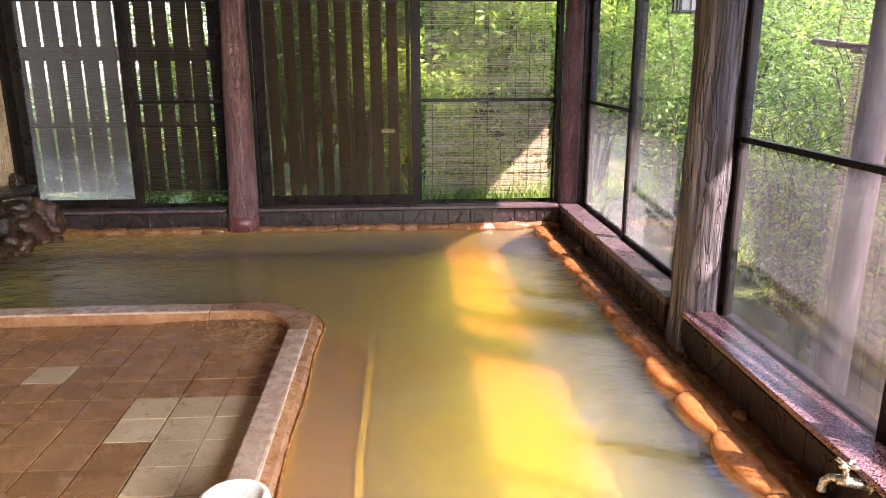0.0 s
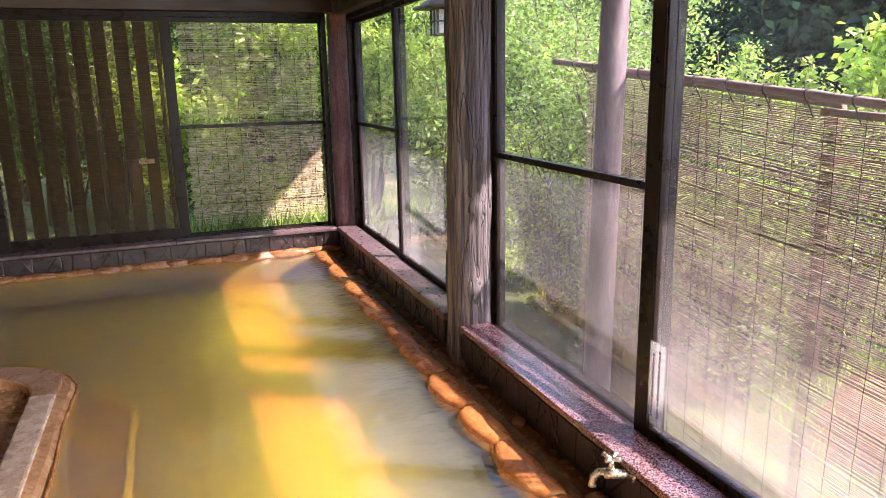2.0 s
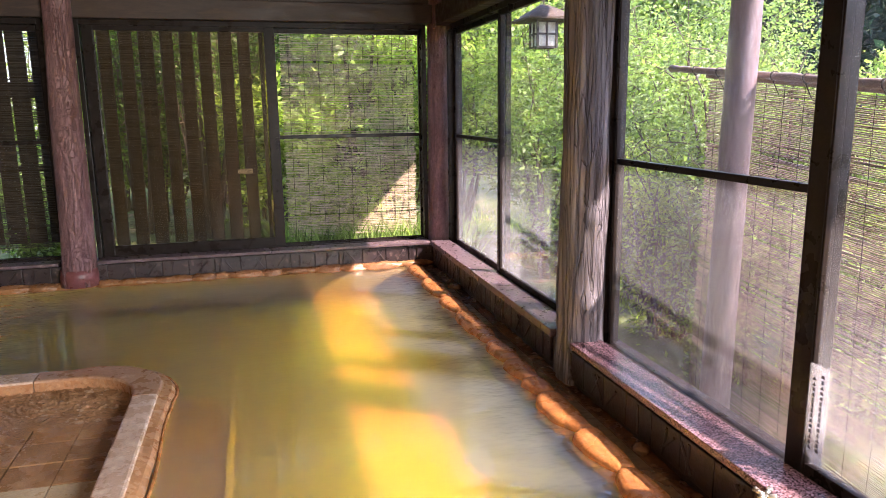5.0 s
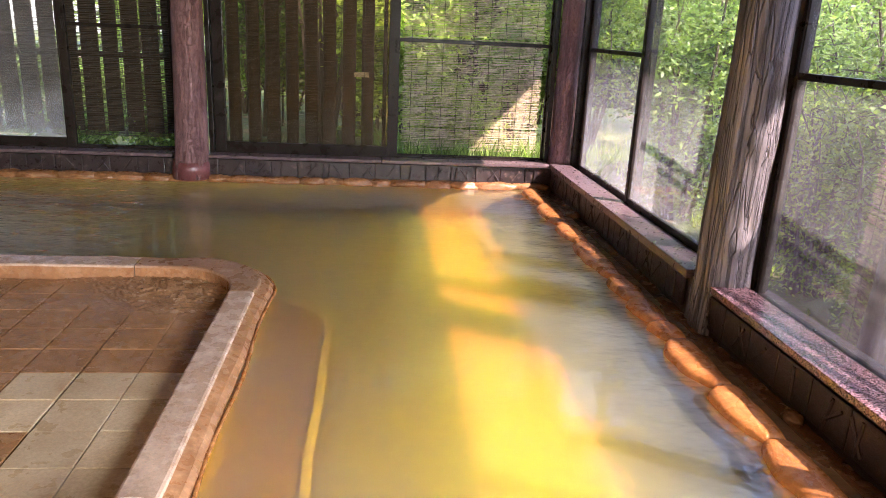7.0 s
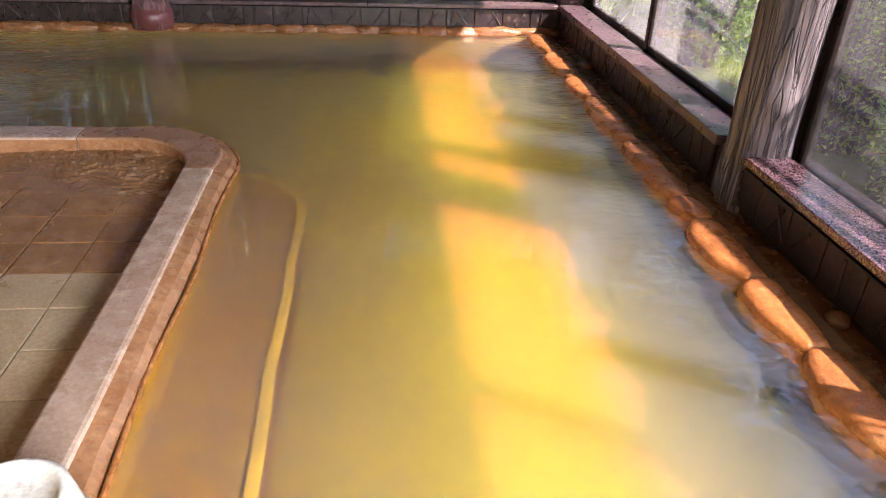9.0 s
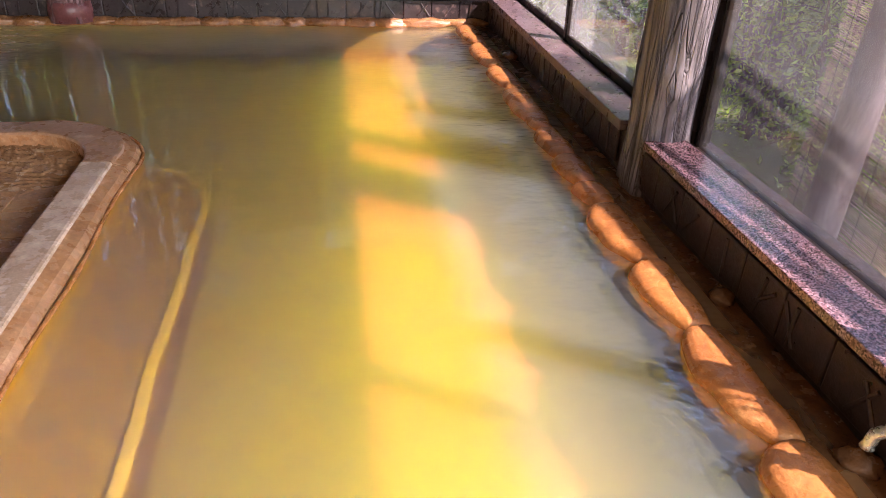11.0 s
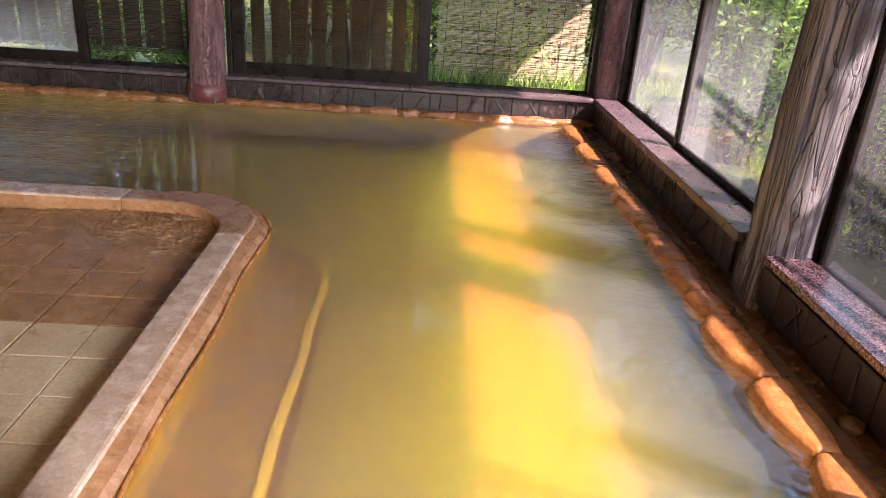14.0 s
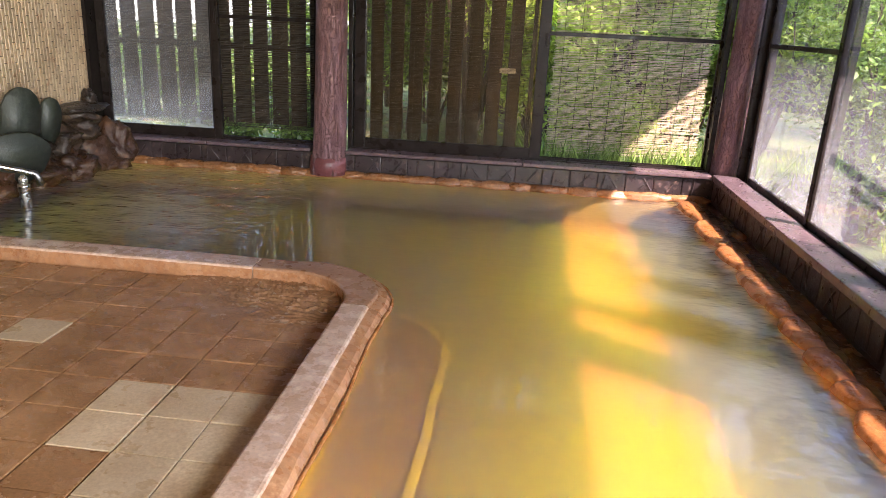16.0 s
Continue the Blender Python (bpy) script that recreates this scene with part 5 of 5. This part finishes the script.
def tree(name, base, height, spread, count, leaf, mat, seed):
    rng = np.random.default_rng(seed)
    root = thing(name, base, "broad-leaved tree behind the garden", "tree")
    bm = bmesh.new()
    b = Vector(base)
    top = b + Vector((rng.normal() * 0.3, rng.normal() * 0.3, height))
    r = height * 0.022
    tube(bm, [b, b.lerp(top, 0.35), b.lerp(top, 0.7), top], [r * 1.3, r, r * 0.6, r * 0.15], 9, False, 0.15, 3)
    places = []
    for i in range(26):
        t = rng.uniform(0.22, 1.0)
        p = b.lerp(top, t)
        a = rng.uniform(0, 6.28)
        ln = spread * (1.15 - 0.7 * t) * rng.uniform(0.5, 1.1)
        q = p + Vector((math.cos(a) * ln, math.sin(a) * ln, ln * rng.uniform(0.1, 0.6)))
        tube(bm, [p, p.lerp(q, 0.5) + Vector((0, 0, 0.08)), q], [r * 0.4, r * 0.25, r * 0.06], 5, False)
        for _ in range(5):
            c = p.lerp(q, rng.uniform(0.35, 1.1))
            places.append(np.array(c) + rng.normal(size=(count // 130, 3)) * spread * np.array([0.16, 0.16, 0.10]))
    part("trunk", bm, MAT_BARK, root)
    v, f = leaves(rng, np.concatenate(places), leaf, 0.55)
    poly_mesh("crown", v, f, mat, root)


for i, (x, y, h) in enumerate(((3.3, 12.5, 4.3), (-0.8, 12.0, 4.8), (7.5, 13.0, 4.6), (1.4, 14.5, 4.8))):
    tree("garden_tree", (x, y, -0.1), h, 2.4, 5200, 0.16, MAT_LEAF if i % 2 else MAT_LEAF_DEEP, 300 + i)


def far_woods():
    """A dark wooded slope that closes the view."""
    bm = bmesh.new()
    rows = []
    for i in range(49):
        a = radians(-40 + i * 3.0)
        row = []
        for j, (d, h) in enumerate(((15, -0.6), (18, 1.6), (22, 4.0), (27, 6.2), (34, 8.0))):
            k = d + 1.5 * noise.noise(Vector((i * 0.3, j, 0)))
            row.append(bm.verts.new((k * math.cos(a), 3 + k * math.sin(a), h + 0.8 * noise.noise(Vector((i * 0.35, j * 2, 7))))))
        rows.append(row)
    for a, b in zip(rows, rows[1:]):
        for j in range(4):
            bm.faces.new((a[j], b[j], b[j + 1], a[j + 1]))
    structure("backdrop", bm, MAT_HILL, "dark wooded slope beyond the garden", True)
    rng = np.random.default_rng(77)
    n = 60000
    a = np.radians(rng.uniform(-38, 104, n))
    s = rng.uniform(0, 1, n)
    d = 15 + 18 * s
    h = np.interp(d, [15, 18, 22, 27, 34], [-0.6, 1.6, 4.0, 6.2, 8.0]) + rng.uniform(0, 1.6, n)
    at = np.stack([d * np.cos(a), 3 + d * np.sin(a), h], 1)
    v, f = leaves(rng, at, 0.36, 0.6)
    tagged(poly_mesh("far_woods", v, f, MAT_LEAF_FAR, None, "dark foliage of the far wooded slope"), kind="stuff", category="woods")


far_woods()


def grass():
    rng = np.random.default_rng(9)
    n = 26000
    x, y = rng.uniform(3.2, 12, n), rng.uniform(1.5, 12, n)
    far = np.maximum(0, np.maximum(x - 2.4, y - 6.7))
    at = np.stack([x, y, GROUND + 0.02 * far - 0.03 + 0 * x], 1)
    d = rng.normal(size=(n, 3)) * 0.35
    d[:, 2] = 1
    s = rng.uniform(0.06, 0.18, (n, 1))
    w = np.stack([rng.normal(size=n), rng.normal(size=n), 0 * x], 1) * 0.006
    v = np.stack([at - w, at + w, at + d * s], 1).reshape(-1, 3)
    tagged(poly_mesh("grass", v, np.arange(3 * n).reshape(-1, 3), MAT_LEAF_YELLOW, None, "tufted sunlit grass of the garden"), kind="stuff", category="grass")
    m = 2600
    x, y = rng.uniform(0.2, 2.0, m), rng.uniform(6.62, 7.6, m)
    at = np.stack([x, y, -0.08 + 0 * x], 1)
    d = rng.normal(size=(m, 3)) * 0.5
    d[:, 2] = 1
    s = rng.uniform(0.12, 0.42, (m, 1))
    w = np.stack([rng.normal(size=m), rng.normal(size=m), 0 * x], 1) * 0.009
    v = np.stack([at - w, at + d * s * 0.5 + w, at + d * s], 1).reshape(-1, 3)
    tagged(poly_mesh("border_grass", v, np.arange(3 * m).reshape(-1, 3), MAT_LEAF, None, "long grass under the reed blinds"), kind="stuff", category="grass")


grass()

# ---- pieces: tiles and plates ----
FLOOR = thing("washing_floor", (-2.0, 2.0, -0.026), "brown-stained square tiles of the washing floor", "floor", kind="structure")
TX, TY = 0.2, 0.192


def tile_mesh(name, mat, dx, dy, h):
    bm = boxed(-dx / 2, dx / 2, -dy / 2, dy / 2, -h, 0)
    bmesh.ops.bevel(bm, geom=[e for e in bm.edges if all(v.co.z > -1e-6 for v in e.verts)], offset=0.0016, segments=1, affect="EDGES")
    me = bpy.data.meshes.new(name)
    bm.to_mesh(me)
    bm.free()
    me.materials.append(mat)
    return me


TILE = tile_mesh("tile", MAT_FLOOR, TX - 0.006, TY - 0.004, 0.011)
TILE_PALE = tile_mesh("tile_pale", MAT_FLOOR_PALE, TX - 0.008, TY - 0.004, 0.011)
TILE_CUT = tile_mesh("tile_cut", MAT_FLOOR, TX * 0.82, TY - 0.006, 0.011)
TILE_CUT_PALE = tile_mesh("tile_cut_pale", MAT_FLOOR_PALE, TX * 0.82, TY - 0.006, 0.011)
PALE = {(-1, -1), (0, -1), (1, -1), (-1, -2), (0, -2), (1, -2), (0, -3), (1, -3), (0, -4), (1, -4), (0, -5), (1, -5)}
rng = random.Random(6)
rest = bmesh.new()
for i in range(-11, 2):
    for j in range(-31, 6):
        x, y = -0.975 + (i + 0.5) * TX, 2.79 + (j + 1.5) * TY
        if y > 3.96:
            continue
        cut = i == 1
        if cut:
            x -= 0.018
        z = -0.0135 + rng.uniform(-0.0012, 0.0012)
        if j < -16:
            box(rest, x - 0.095, x + 0.095, y - 0.093, y + 0.093, -0.026, -0.014)
            continue
        pale = (i, j) in PALE or (i, j) == (-4, 1)
        me = (TILE_CUT_PALE if pale else TILE_CUT) if cut else (TILE_PALE if pale else TILE)
        piece("tile", me, FLOOR, (x, y, z))
tagged(part("tile_rest", rest, MAT_FLOOR, FLOOR), kind="stuff")

# carved plates under the sills
NORTH_PLATES = thing("carved_facing", (0, 6.22, 0.02), "carved stone facing along the back wall, coloured as in shade", "facing", kind="structure")
PLATES = [plate_mesh("plate", 0.196, 0.125, 0.012, MAT_PLATE, 50 + k) for k in range(5)]
for i in range(23):
    x = -3.05 + i * 0.2
    if x < 1.42 and abs(x + 1.35) > 0.1:
        piece("plate", PLATES[i * 3 % 5], NORTH_PLATES, (x, 6.224, 0.105))
EAST_PLATES = thing("carved_facing", (1.47, 2, 0.02), "dark brown carved stone facing under the sill", "facing", kind="structure")
PLATES_EAST = [plate_mesh("plate_brown", 0.196, 0.145, 0.014, MAT_PLATE_BROWN, 70 + k) for k in range(5)]
for i in range(34):
    y = 6.09 - i * 0.2
    if abs(y - 3.43) > 0.12:
        piece("plate", PLATES_EAST[i * 3 % 5], EAST_PLATES, (1.474, y, 0.095), -math.pi / 2)

# strip tiles on the side wall
STRIPS = thing("tiled_wall", (-3.30, 5.0, 0.0), "cream upright strip tiles on the side wall", "wall", kind="structure")
sb = boxed(0, 0.008, -0.0155, 0.0155, -0.062, 0.062)
bmesh.ops.bevel(sb, geom=[e for e in sb.edges if all(v.co.x > 0.007 for v in e.verts)], offset=0.003, segments=1, affect="EDGES")
STRIP = bpy.data.meshes.new("strip")
sb.to_mesh(STRIP)
sb.free()
STRIP.materials.append(MAT_BAMBOO_TILE)
vs, fs = [], []
for i in range(100):
    y = 6.32 - i * 0.0335
    for j in range(20):
        z = -0.03 + j * 0.128 + (i % 3) * 0.042
        if z > CEIL - 0.07:
            continue
        if i < 30 and 2 <= j <= 10:
            piece("strip", STRIP, STRIPS, (-3.30, y, z))
            continue
        k0 = len(vs)
        for dx, sy, sz in ((0, 0.0155, 0.062), (0.008, 0.0125, 0.059)):
            for a, b in ((-1, -1), (1, -1), (1, 1), (-1, 1)):
                vs.append((-3.30 + dx, y + a * sy, z + b * sz))
        fs.append((k0 + 4, k0 + 5, k0 + 6, k0 + 7))
        for c in range(4):
            fs.append((k0 + c, k0 + (c + 1) % 4, k0 + 4 + (c + 1) % 4, k0 + 4 + c))
tagged(poly_mesh("strip_rest", vs, fs, MAT_BAMBOO_TILE_REST, STRIPS), kind="stuff")
